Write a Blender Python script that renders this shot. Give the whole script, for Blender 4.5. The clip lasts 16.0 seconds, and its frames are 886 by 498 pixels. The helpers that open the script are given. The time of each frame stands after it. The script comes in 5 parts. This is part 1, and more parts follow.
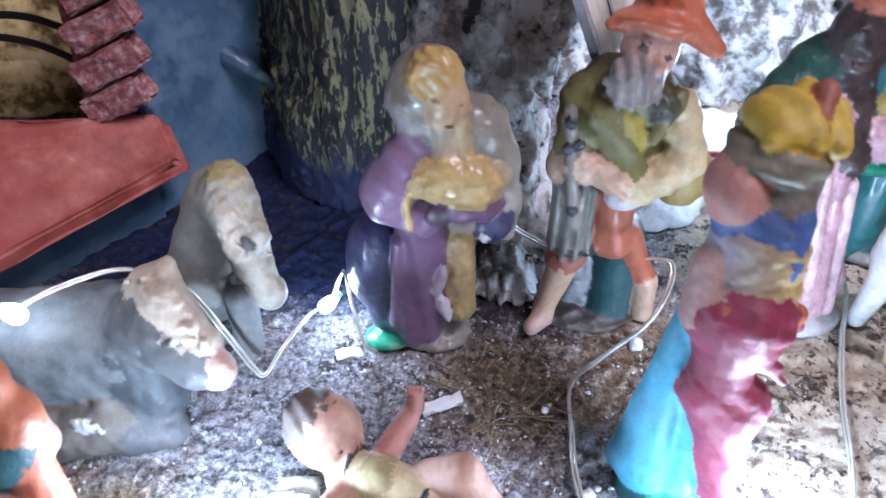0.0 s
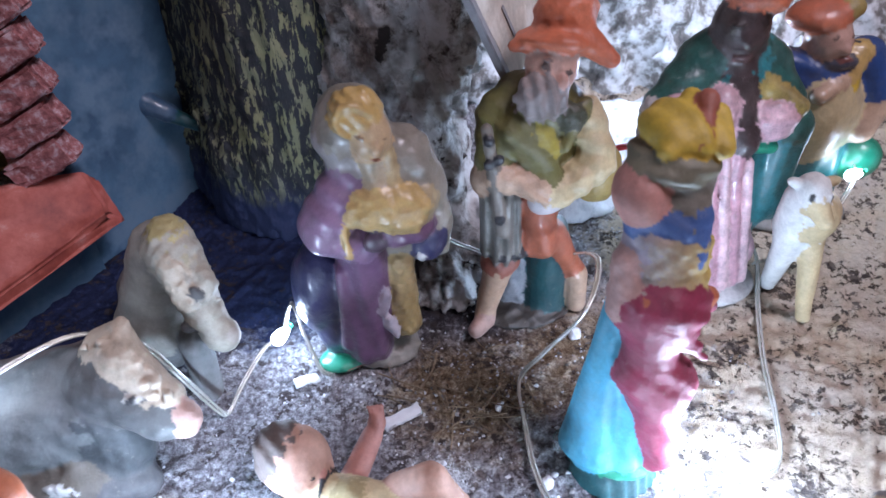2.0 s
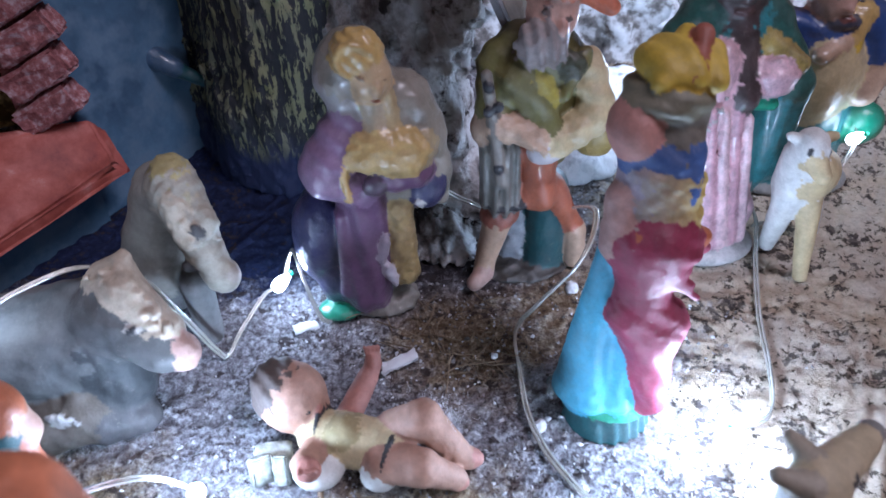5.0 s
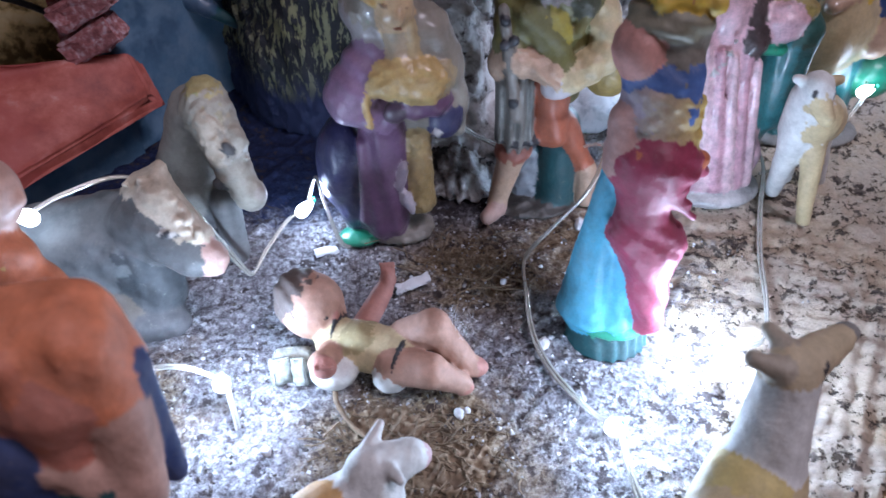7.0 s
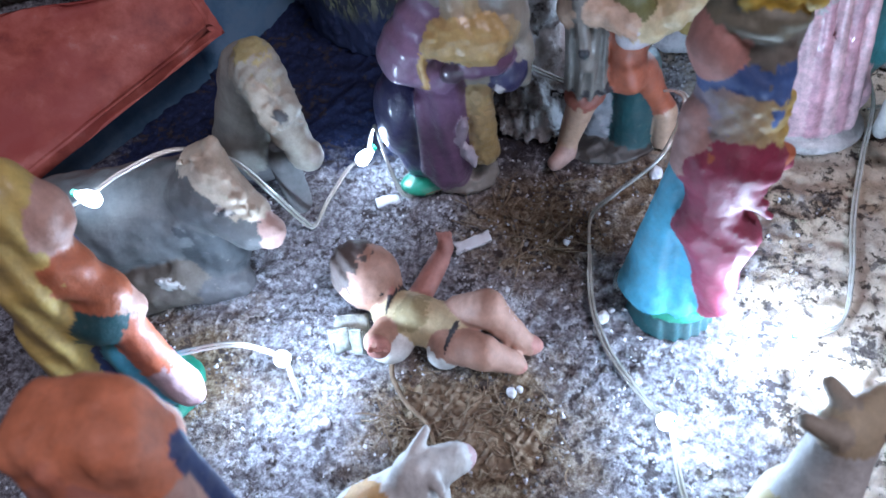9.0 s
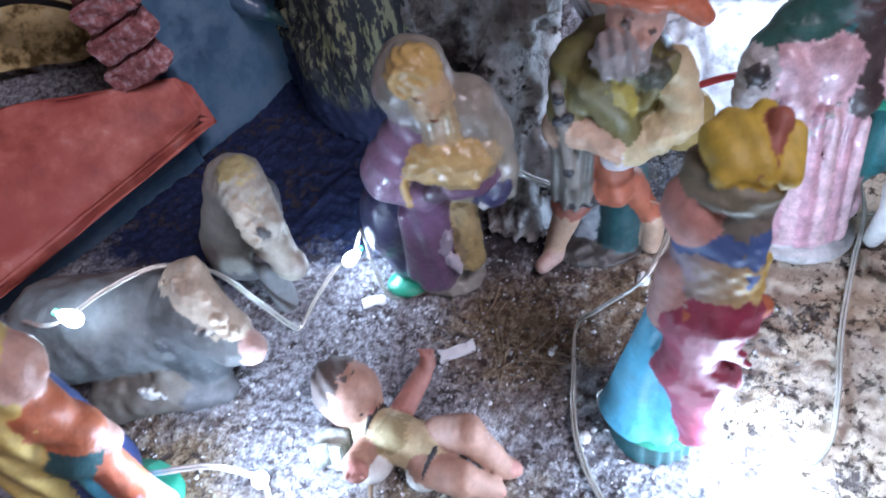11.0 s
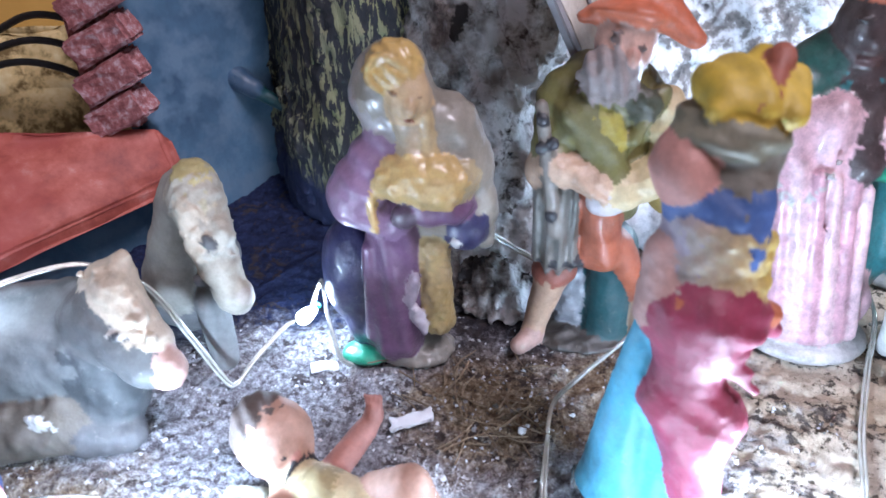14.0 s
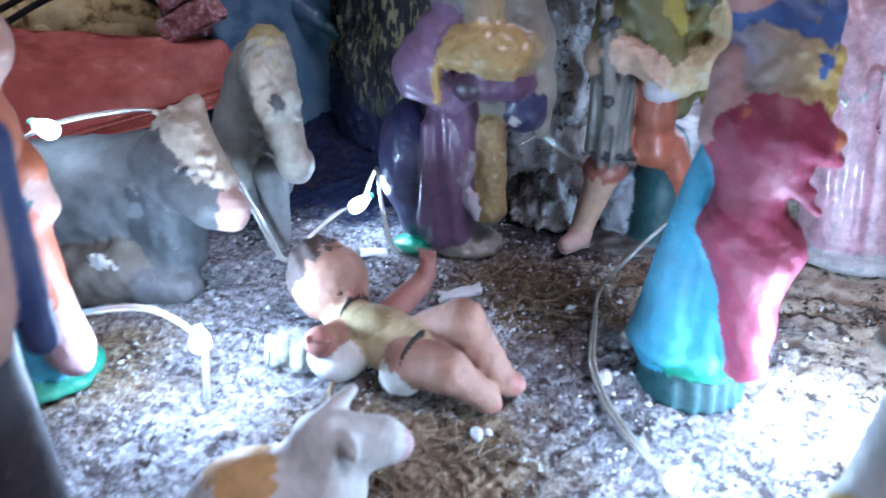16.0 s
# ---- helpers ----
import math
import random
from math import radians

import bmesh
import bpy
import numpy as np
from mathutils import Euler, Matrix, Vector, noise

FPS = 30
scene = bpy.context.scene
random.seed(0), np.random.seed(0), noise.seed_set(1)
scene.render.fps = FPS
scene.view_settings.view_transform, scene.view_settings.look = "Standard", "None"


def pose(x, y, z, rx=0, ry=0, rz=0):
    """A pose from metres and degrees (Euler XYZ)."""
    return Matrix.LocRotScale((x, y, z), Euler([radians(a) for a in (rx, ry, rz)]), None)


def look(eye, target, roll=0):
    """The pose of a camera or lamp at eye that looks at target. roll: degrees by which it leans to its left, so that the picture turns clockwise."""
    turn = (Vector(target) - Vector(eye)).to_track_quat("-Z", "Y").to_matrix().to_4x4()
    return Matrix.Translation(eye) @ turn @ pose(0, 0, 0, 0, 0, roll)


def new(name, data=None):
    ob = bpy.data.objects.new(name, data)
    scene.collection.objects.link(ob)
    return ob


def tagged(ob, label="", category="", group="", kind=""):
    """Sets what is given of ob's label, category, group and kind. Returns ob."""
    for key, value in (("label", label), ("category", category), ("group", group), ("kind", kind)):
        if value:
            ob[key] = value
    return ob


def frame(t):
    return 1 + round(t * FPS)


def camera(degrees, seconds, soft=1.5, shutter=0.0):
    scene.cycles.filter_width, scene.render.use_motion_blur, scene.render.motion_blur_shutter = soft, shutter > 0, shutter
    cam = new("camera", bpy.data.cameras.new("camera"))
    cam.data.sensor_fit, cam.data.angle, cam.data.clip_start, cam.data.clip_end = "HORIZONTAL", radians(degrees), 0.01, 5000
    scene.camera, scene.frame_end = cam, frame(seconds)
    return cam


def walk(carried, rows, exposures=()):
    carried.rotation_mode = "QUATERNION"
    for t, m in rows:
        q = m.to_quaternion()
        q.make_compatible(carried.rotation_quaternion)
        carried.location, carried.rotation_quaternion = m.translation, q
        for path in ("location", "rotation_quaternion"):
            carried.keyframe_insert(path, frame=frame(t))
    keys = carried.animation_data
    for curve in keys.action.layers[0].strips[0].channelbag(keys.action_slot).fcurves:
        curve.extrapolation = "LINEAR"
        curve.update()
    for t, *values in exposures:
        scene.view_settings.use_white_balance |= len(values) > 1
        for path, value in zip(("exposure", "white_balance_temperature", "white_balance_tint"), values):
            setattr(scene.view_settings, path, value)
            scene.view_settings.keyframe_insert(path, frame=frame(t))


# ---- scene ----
cam = camera(61.9, 16.0, soft=1.5, shutter=0.5)
cam.data.dof.use_dof, cam.data.dof.focus_distance, cam.data.dof.aperture_fstop = True, 0.205, 26.0
PATH = [
    (0, (0.00699, 0.00171, 0.14631), (0.00553, 0.16031, 0.02448), 1.78),
    (0.5, (0.00442, 0.00215, 0.14901), (0.01112, 0.15963, 0.02591), 0.67),
    (1, (0.00443, 0.00202, 0.1596), (0.01465, 0.15896, 0.03606), -1.91),
    (1.5, (0.00499, -0.00183, 0.15689), (0.02049, 0.15428, 0.03284), -1.15),
    (2, (0.00682, -0.00239, 0.15811), (0.02195, 0.15423, 0.03467), -1.83),
    (2.5, (0.00566, -0.00031, 0.15583), (0.02171, 0.1559, 0.03196), -1.74),
    (3, (0.00663, -0.0001, 0.15481), (0.02369, 0.15643, 0.03149), -1.62),
    (3.2, (0.00659, -0.00106, 0.15234), (0.02398, 0.1565, 0.0304), -1.41),
    (5.3, (0.00931, -0.0161, 0.14888), (0.02135, 0.13945, 0.02373), -1.2),
    (5.5, (0.01073, -0.01945, 0.14632), (0.02243, 0.13606, 0.02111), -1.09),
    (6, (0.01141, -0.02352, 0.14282), (0.02179, 0.13023, 0.01533), -1.12),
    (6.5, (0.00868, -0.02934, 0.14215), (0.01706, 0.12423, 0.01429), -0.85),
    (7, (0.00936, -0.03006, 0.14508), (0.01558, 0.12306, 0.01656), -0.97),
    (7.5, (0.00729, -0.02463, 0.14895), (0.00451, 0.11819, 0.00897), -2.32),
    (8, (0.0093, -0.01659, 0.15389), (-0.00334, 0.11288, 0.00198), -5.92),
    (8.2, (0.01171, -0.0128, 0.15586), (-0.00278, 0.11282, 0.00091), -6.87),
    (10.3, (0.02435, 0.0138, 0.17925), (-0.00149, 0.13212, 0.02008), -10.11),
    (10.5, (0.02369, 0.01626, 0.18018), (-0.00126, 0.1361, 0.02201), -9.61),
    (11, (0.02715, 0.02161, 0.18093), (0.00395, 0.14405, 0.02449), -9.09),
    (11.5, (0.03132, 0.02653, 0.18313), (0.01076, 0.15554, 0.03169), -7.97),
    (12, (0.03394, 0.02915, 0.18423), (0.01449, 0.15949, 0.03378), -7.66),
    (12.5, (0.03654, 0.02997, 0.18548), (0.01727, 0.1608, 0.03544), -7.92),
    (13, (0.03586, 0.02697, 0.18308), (0.01633, 0.15805, 0.0333), -7.62),
    (13.5, (0.03402, 0.01224, 0.15319), (0.01448, 0.16599, 0.02679), -3.89),
    (14, (0.03221, 0.00285, 0.13114), (0.00944, 0.1691, 0.02232), -1.48),
    (14.5, (0.03281, -0.00162, 0.12078), (0.01276, 0.16908, 0.0185), -0.52),
    (15, (0.03022, -0.0057, 0.1116), (0.01082, 0.1665, 0.01174), 0.2),
    (15.5, (0.02866, -0.01446, 0.10237), (0.00652, 0.15899, 0.0053), 1.23),
    (16, (0.02714, -0.02289, 0.09735), (-0.00154, 0.14965, 0.00036), 1.08),
]
walk(cam, [(t, look(eye, target, roll)) for t, eye, target, roll in PATH],
     [(0, 0.85, 6050, 14), (1, 0.83, 6150, 15), (1.5, 0.57, 6150, 16), (3, 0.53, 5950, 16), (5.5, 0.01, 5850, 17), (6, -0.09, 5850, 18), (7, 0.17, 6050, 17), (7.5, 0.27, 6050, 15), (8, 0.25, 5950, 12), (10.5, -0.08, 5900, 15), (11, 0.52, 6050, 15), (11.5, 0.83, 6200, 15), (12, 1.07, 6250, 14), (12.5, 1.08, 6200, 12), (13.5, 1.04, 6150, 13), (14.5, 1.12, 6000, 12), (15, 0.87, 5850, 11), (15.5, 0.47, 5600, 10), (16, 0.29, 5600, 12)])

# ---- world and light ----
world = bpy.data.worlds.new("room_dark")
scene.world = world
world.use_nodes = True
world.node_tree.nodes["Background"].inputs[0].default_value = (0.36, 0.52, 1.0, 1)
world.node_tree.nodes["Background"].inputs[1].default_value = 0.36
MM = 0.001


def lamp(name, kind, place, power, colour, size=0.002, aim=None):
    data = bpy.data.lights.new(name, kind)
    data.energy, data.color = power, colour
    if kind == "AREA":
        data.shape, data.size = "DISK", size
    else:
        data.shadow_soft_size = size
    ob = new(name, data)
    ob.matrix_world = look(place, aim) if aim else Matrix.Translation(place)
    return ob


COLD = (0.60, 0.79, 1.0)
LED_POWER = 0.045
# (x, y, z in mm, way the bulb points, relative power)
BULBS = [
    ((-25, 152.5, 10.5), (0.7, 0.4, 0.5), 0.75),
    ((161, 186, 25), (0.3, -0.5, 0.6), 0.1),
    ((-38, 84, 12), (0.2, -0.3, 0.9), 2.8),
    ((-82, 111, 42), (-0.8, 0.2, 0.2), 0.28),
    ((82, 87, 8), (0.1, 0.5, 0.8), 3.7),
    ((52, 70, 7), (0.3, -0.3, 0.8), 1.3),
    ((112, 232, 40), (0.2, -0.2, 0.9), 2.0),
    ((180, 255, 45), (0.1, -0.4, 0.8), 1.2),
]
for (bx, by, bz), way, force in BULBS:
    d = Vector(way).normalized() * 4.5
    lamp("led_light", "POINT", ((bx + d.x) * MM, (by + d.y) * MM, (bz + d.z + 1.5) * MM), LED_POWER * force, COLD, 0.0035)
# unseen area lamp, added to fill in the room's light from the right
lamp("room_fill_light", "AREA", (0.55, -0.28, 1.2), 8.0, (0.97, 0.90, 1.0), 0.5, (0.03, 0.15, 0))

# ---- materials ----


def nodes_of(mat):
    mat.use_nodes = True
    nt = mat.node_tree
    nt.nodes.clear()
    out = nt.nodes.new("ShaderNodeOutputMaterial")
    bsdf = nt.nodes.new("ShaderNodeBsdfPrincipled")
    nt.links.new(bsdf.outputs[0], out.inputs[0])
    return nt, bsdf


def put(nt, kind, inputs=(), **attrs):
    n = nt.nodes.new("ShaderNode" + kind)
    for key, value in attrs.items():
        setattr(n, key, value)
    for key, value in dict(inputs).items():
        if isinstance(value, bpy.types.NodeSocket):
            nt.links.new(value, n.inputs[key])
        else:
            n.inputs[key].default_value = value
    return n


def coords(nt):
    return put(nt, "TexCoord").outputs["Object"]


def noisy(nt, scale, detail=4, rough=0.6, vec=None):
    return put(nt, "TexNoise", {"Vector": vec or coords(nt), "Scale": scale, "Detail": detail, "Roughness": rough}).outputs["Fac"]


def ramp(nt, fac, stops):
    n = put(nt, "ValToRGB", {"Fac": fac})
    el = n.color_ramp.elements
    while len(el) < len(stops):
        el.new(0.5)
    for e, (p, c) in zip(el, stops):
        e.position = p
        e.color = (*c, 1) if isinstance(c, tuple) else (c, c, c, 1)
    return n.outputs[0]


def mix(nt, fac, a, b, blend="MIX"):
    n = nt.nodes.new("ShaderNodeMix")
    n.data_type, n.blend_type = "RGBA", blend
    for i, v in ((0, fac), (6, a), (7, b)):
        if isinstance(v, bpy.types.NodeSocket):
            nt.links.new(v, n.inputs[i])
        elif i == 0:
            n.inputs[i].default_value = v
        else:
            n.inputs[i].default_value = (*v, 1)
    return n.outputs[2]


def bump(nt, bsdf, height, strength, dist):
    b = put(nt, "Bump", {"Height": height, "Strength": strength, "Distance": dist})
    nt.links.new(b.outputs[0], bsdf.inputs["Normal"])


def mottled(name, stops, scale, rough=0.7, bump_scale=None, bump_mm=0.5, second=None, metallic=0.0, coat=0.0):
    """A surface whose colour runs through the stops by noise, with fine relief."""
    mat = bpy.data.materials.new(name)
    nt, bsdf = nodes_of(mat)
    col = ramp(nt, noisy(nt, scale, 6, 0.65), stops)
    if second:
        col = mix(nt, ramp(nt, noisy(nt, second[0], 3), [(0.45, 0.0), (0.62, 1.0)]), col, second[1])
    nt.links.new(col, bsdf.inputs["Base Color"])
    bsdf.inputs["Roughness"].default_value = rough
    bsdf.inputs["Metallic"].default_value = metallic
    bsdf.inputs["Coat Weight"].default_value = coat
    bump(nt, bsdf, noisy(nt, bump_scale or scale * 3, 5), 0.7, bump_mm * MM)
    return mat


def painted(name, gloss=0.35, dust=0.25, dust_colour=(0.75, 0.76, 0.8), coat=0.3, low=0.72, high=1.15):
    """Hand-painted plaster: the paint comes from the mesh, worn by noise and powdered with artificial snow on top."""
    mat = bpy.data.materials.new(name)
    nt, bsdf = nodes_of(mat)
    paint = put(nt, "Attribute", attribute_name="paint").outputs["Color"]
    streak = ramp(nt, noisy(nt, 190, 6, 0.75), [(0.32, low), (0.68, high)])
    col = mix(nt, 1.0, paint, streak, "MULTIPLY")
    faded = ramp(nt, noisy(nt, 75, 5, 0.7), [(0.45, 0.0), (0.72, 0.15)])
    col = mix(nt, faded, col, (0.40, 0.36, 0.36))
    wear = ramp(nt, noisy(nt, 520, 6, 0.8), [(0.60, 0.0), (0.74, 0.4)])
    col = mix(nt, wear, col, (0.42, 0.38, 0.33))
    geo = put(nt, "NewGeometry").outputs["Normal"]
    up = put(nt, "SeparateXYZ", {0: geo}).outputs["Z"]
    crumbs = put(nt, "Math", {0: noisy(nt, 700, 4, 0.8), 1: 0.9}, operation="MULTIPLY").outputs[0]
    drift = noisy(nt, 60, 3)
    s = put(nt, "Math", {0: up, 1: drift}, operation="MULTIPLY").outputs[0]
    s = put(nt, "Math", {0: s, 1: crumbs}, operation="ADD").outputs[0]
    snow = ramp(nt, s, [(1.13 - dust * 0.6, 0.0), (1.24 - dust * 0.6, 0.9)])
    col = mix(nt, snow, col, dust_colour)
    nt.links.new(col, bsdf.inputs["Base Color"])
    nt.links.new(put(nt, "MapRange", {0: snow, 3: gloss, 4: 0.9}).outputs[0], bsdf.inputs["Roughness"])
    bsdf.inputs["Coat Weight"].default_value = coat
    bsdf.inputs["Coat Roughness"].default_value = 0.15
    h = put(nt, "Math", {0: noisy(nt, 500, 5, 0.7), 1: snow}, operation="ADD").outputs[0]
    bump(nt, bsdf, h, 0.6, 0.0005)
    return mat


PAINT = painted("painted_plaster", 0.45, 0.06, coat=0.1)
PAINT_GLOSSY = painted("glossy_painted_plaster", 0.30, 0.06, coat=0.4)
PAINT_PATCHY = painted("patchy_glossy_plaster", 0.34, 0.06, coat=0.3, low=0.52, high=1.28)
PAINT_SHAWL = painted("snow_touched_glossy_plaster", 0.52, 0.13, coat=0.0)
PAINT_MATT = painted("matt_painted_plaster", 0.6, 0.12, coat=0.0)


def ground_material():
    mat = bpy.data.materials.new("snowy_granular_ground")
    nt, bsdf = nodes_of(mat)
    pos = coords(nt)
    grain = noisy(nt, 520, 6, 0.8, pos)
    blotch = noisy(nt, 90, 5, 0.7, pos)
    col = ramp(nt, grain, [(0.32, (0.06, 0.052, 0.06)), (0.44, (0.18, 0.165, 0.18)), (0.54, (0.36, 0.35, 0.38)), (0.68, (0.74, 0.75, 0.79))])
    earth = ramp(nt, grain, [(0.30, (0.06, 0.04, 0.028)), (0.46, (0.20, 0.135, 0.085)), (0.58, (0.42, 0.33, 0.23)), (0.70, (0.66, 0.60, 0.52))])
    dark_ground = ramp(nt, grain, [(0.36, (0.018, 0.016, 0.022)), (0.54, (0.065, 0.055, 0.062)), (0.66, (0.22, 0.20, 0.23)), (0.76, (0.5, 0.5, 0.55))])

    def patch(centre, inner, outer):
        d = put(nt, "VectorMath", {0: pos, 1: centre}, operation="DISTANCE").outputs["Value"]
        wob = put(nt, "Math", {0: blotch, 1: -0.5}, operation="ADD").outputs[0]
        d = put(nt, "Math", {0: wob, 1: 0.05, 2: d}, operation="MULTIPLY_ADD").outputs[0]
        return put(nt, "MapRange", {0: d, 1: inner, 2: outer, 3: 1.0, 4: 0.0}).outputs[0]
    for centre, inner, outer in (((0.026, 0.135, 0), 0.012, 0.030), ((0.008, 0.068, 0), 0.016, 0.036), ((-0.07, 0.085, 0), 0.01, 0.03), ((0.06, 0.145, 0), 0.008, 0.03)):
        col = mix(nt, patch(centre, inner, outer), col, earth)
    # darker ground in two patches between and behind the central figurines
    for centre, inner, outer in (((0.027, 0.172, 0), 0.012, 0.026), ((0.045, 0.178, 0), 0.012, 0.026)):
        col = mix(nt, patch(centre, inner, outer), col, dark_ground)
    # navy ground before the stump, with the shade there put into its colour
    shaded_navy = ramp(nt, grain, [(0.35, (0.012, 0.016, 0.045)), (0.58, (0.026, 0.036, 0.095)), (0.76, (0.09, 0.11, 0.20))])
    for centre, inner, outer in (((-0.044, 0.212, 0), 0.046, 0.060), ((-0.085, 0.182, 0), 0.028, 0.045)):
        col = mix(nt, patch(centre, inner, outer), col, shaded_navy)
    right = put(nt, "SeparateXYZ", {0: pos}).outputs["X"]
    side = put(nt, "Math", {0: blotch, 1: 0.14, 2: right}, operation="MULTIPLY_ADD").outputs[0]
    side = put(nt, "MapRange", {0: side, 1: 0.135, 2: 0.165, 3: 0.0, 4: 1.0}).outputs[0]
    crust = mix(nt, noisy(nt, 40, 4, 0.6, pos), (0.63, 0.59, 0.57), (0.62, 0.45, 0.26))
    crust = mix(nt, ramp(nt, noisy(nt, 700, 4, 0.7, pos), [(0.40, 0.0), (0.62, 0.35)]), crust, (0.30, 0.24, 0.18))
    density = put(nt, "Math", {0: noisy(nt, 70, 3, 0.6, pos), 1: 0.62, 2: -0.31}, operation="MULTIPLY_ADD").outputs[0]
    pits = put(nt, "Math", {0: noisy(nt, 420, 4, 0.68, pos), 1: density}, operation="SUBTRACT").outputs[0]
    pits = ramp(nt, pits, [(0.375, 1.0), (0.43, 0.0)])
    crust = mix(nt, pits, crust, (0.12, 0.095, 0.075))
    col = mix(nt, side, col, crust)
    dark_pits = put(nt, "Math", {0: noisy(nt, 260, 4, 0.7, pos), 1: density}, operation="SUBTRACT").outputs[0]
    col = mix(nt, ramp(nt, dark_pits, [(0.36, 0.8), (0.43, 0.0)]), col, (0.075, 0.06, 0.06))
    grain = put(nt, "Math", {0: pits, 1: -0.6, 2: grain}, operation="MULTIPLY_ADD").outputs[0]
    nt.links.new(col, bsdf.inputs["Base Color"])
    bsdf.inputs["Roughness"].default_value = 0.95
    bsdf.inputs["Specular IOR Level"].default_value = 0.15
    bump(nt, bsdf, grain, 1.0, 0.0012)
    return mat


GROUND = ground_material()
ROCK = mottled("snowed_cork_rock", [(0.34, (0.05, 0.045, 0.045)), (0.46, (0.22, 0.20, 0.19)), (0.53, (0.60, 0.59, 0.60)), (0.7, (0.85, 0.85, 0.88))], 95, 0.9, 420, 0.8)
SNOW = mottled("artificial_snow", [(0.30, (0.20, 0.20, 0.23)), (0.40, (0.55, 0.56, 0.60)), (0.52, (0.80, 0.80, 0.83))], 150, 0.9, 600, 0.8)


def cork_material():
    """Grey-brown cork whose flank is caked with snow, broken by dark hollows."""
    mat = bpy.data.materials.new("mottled_cork_bark")
    nt, bsdf = nodes_of(mat)
    pos = coords(nt)
    n = noisy(nt, 85, 6, 0.68, pos)
    bark = ramp(nt, n, [(0.36, (0.03, 0.024, 0.022)), (0.45, (0.12, 0.095, 0.085)), (0.54, (0.28, 0.24, 0.22)), (0.68, (0.52, 0.49, 0.48))])
    snow = ramp(nt, noisy(nt, 140, 5, 0.7, pos), [(0.33, (0.10, 0.085, 0.08)), (0.41, (0.50, 0.47, 0.46)), (0.52, (0.82, 0.81, 0.82))])
    flank = put(nt, "SeparateXYZ", {0: pos}).outputs["X"]
    flank = put(nt, "Math", {0: noisy(nt, 55, 4, 0.6, pos), 1: 0.06, 2: flank}, operation="MULTIPLY_ADD").outputs[0]
    caked = put(nt, "MapRange", {0: flank, 1: 0.025, 2: 0.034}).outputs[0]
    col = mix(nt, caked, bark, snow)
    hollow = put(nt, "Math", {0: noisy(nt, 110, 4, 0.65, pos), 1: noisy(nt, 36, 2, 0.5, pos)}, operation="ADD").outputs[0]
    col = mix(nt, ramp(nt, hollow, [(0.80, 1.0), (0.87, 0.0)]), col, (0.028, 0.022, 0.022))
    nt.links.new(col, bsdf.inputs["Base Color"])
    bsdf.inputs["Roughness"].default_value = 0.92
    bump(nt, bsdf, put(nt, "Math", {0: n, 1: noisy(nt, 380, 5, 0.7, pos)}, operation="ADD").outputs[0], 0.9, 0.0016)
    return mat


CORK = cork_material()


def bark_material():
    mat = bpy.data.materials.new("dark_bark_with_lichen")
    nt, bsdf = nodes_of(mat)
    mapping = put(nt, "Mapping", {"Vector": coords(nt), "Scale": (1.0, 1.0, 0.22)}).outputs[0]
    n = noisy(nt, 480, 5, 0.66, mapping)
    big = noisy(nt, 45, 3, 0.6)
    lichen = mix(nt, big, (0.16, 0.16, 0.145), (0.25, 0.23, 0.075))
    spots = ramp(nt, n, [(0.515, 0.0), (0.55, 1.0)])
    # navy and bare of lichen towards the bottom
    foot = put(nt, "SeparateXYZ", {0: coords(nt)}).outputs["Z"]
    foot = put(nt, "Math", {0: big, 1: 0.02, 2: foot}, operation="MULTIPLY_ADD").outputs[0]
    above_foot = put(nt, "MapRange", {0: foot, 1: 0.024, 2: 0.034}).outputs[0]
    spots = put(nt, "Math", {0: spots, 1: above_foot}, operation="MULTIPLY").outputs[0]
    col = mix(nt, spots, mix(nt, above_foot, (0.016, 0.022, 0.065), (0.018, 0.018, 0.022)), lichen)
    nt.links.new(col, bsdf.inputs["Base Color"])
    bsdf.inputs["Roughness"].default_value = 0.8
    bump(nt, bsdf, n, 0.8, 0.0012)
    return mat


BARK = bark_material()
BLUE = mottled("blue_grey_paint", [(0.3, (0.04, 0.08, 0.14)), (0.55, (0.08, 0.155, 0.24)), (0.75, (0.14, 0.24, 0.34))], 38, 0.65, 300, 0.5, (85, (0.13, 0.20, 0.28)))
RED = mottled("brick_red_paint", [(0.32, (0.22, 0.04, 0.035)), (0.48, (0.38, 0.085, 0.06)), (0.6, (0.48, 0.13, 0.10)), (0.70, (0.56, 0.26, 0.23)), (0.76, (0.72, 0.56, 0.52))], 90, 0.6, 160, 0.9, (28, (0.34, 0.06, 0.05)))
RED_DUSTY = mottled("dusty_brick_paint", [(0.36, (0.20, 0.06, 0.06)), (0.5, (0.36, 0.13, 0.13)), (0.66, (0.55, 0.40, 0.42))], 420, 0.8, 600, 0.4)
OCHRE = mottled("ochre_card", [(0.3, (0.55, 0.30, 0.06)), (0.7, (0.75, 0.45, 0.12))], 12, 0.8, 200, 0.1)
PAPER = mottled("crumpled_cream_paper", [(0.42, (0.16, 0.10, 0.03)), (0.52, (0.70, 0.52, 0.24)), (0.7, (0.85, 0.72, 0.42))], 90, 0.8, 120, 0.6)
CREAM = mottled("cream_stone_board", [(0.3, (0.42, 0.38, 0.32)), (0.55, (0.66, 0.60, 0.52)), (0.75, (0.8, 0.76, 0.7))], 110, 0.8, 500, 0.4)
GREY_EDGE = mottled("grey_card_edge", [(0.3, (0.20, 0.19, 0.20)), (0.7, (0.34, 0.32, 0.33))], 120, 0.7)
BLACK_CABLE = mottled("black_cable", [(0.3, (0.01, 0.01, 0.012)), (0.7, (0.03, 0.03, 0.035))], 100, 0.45)
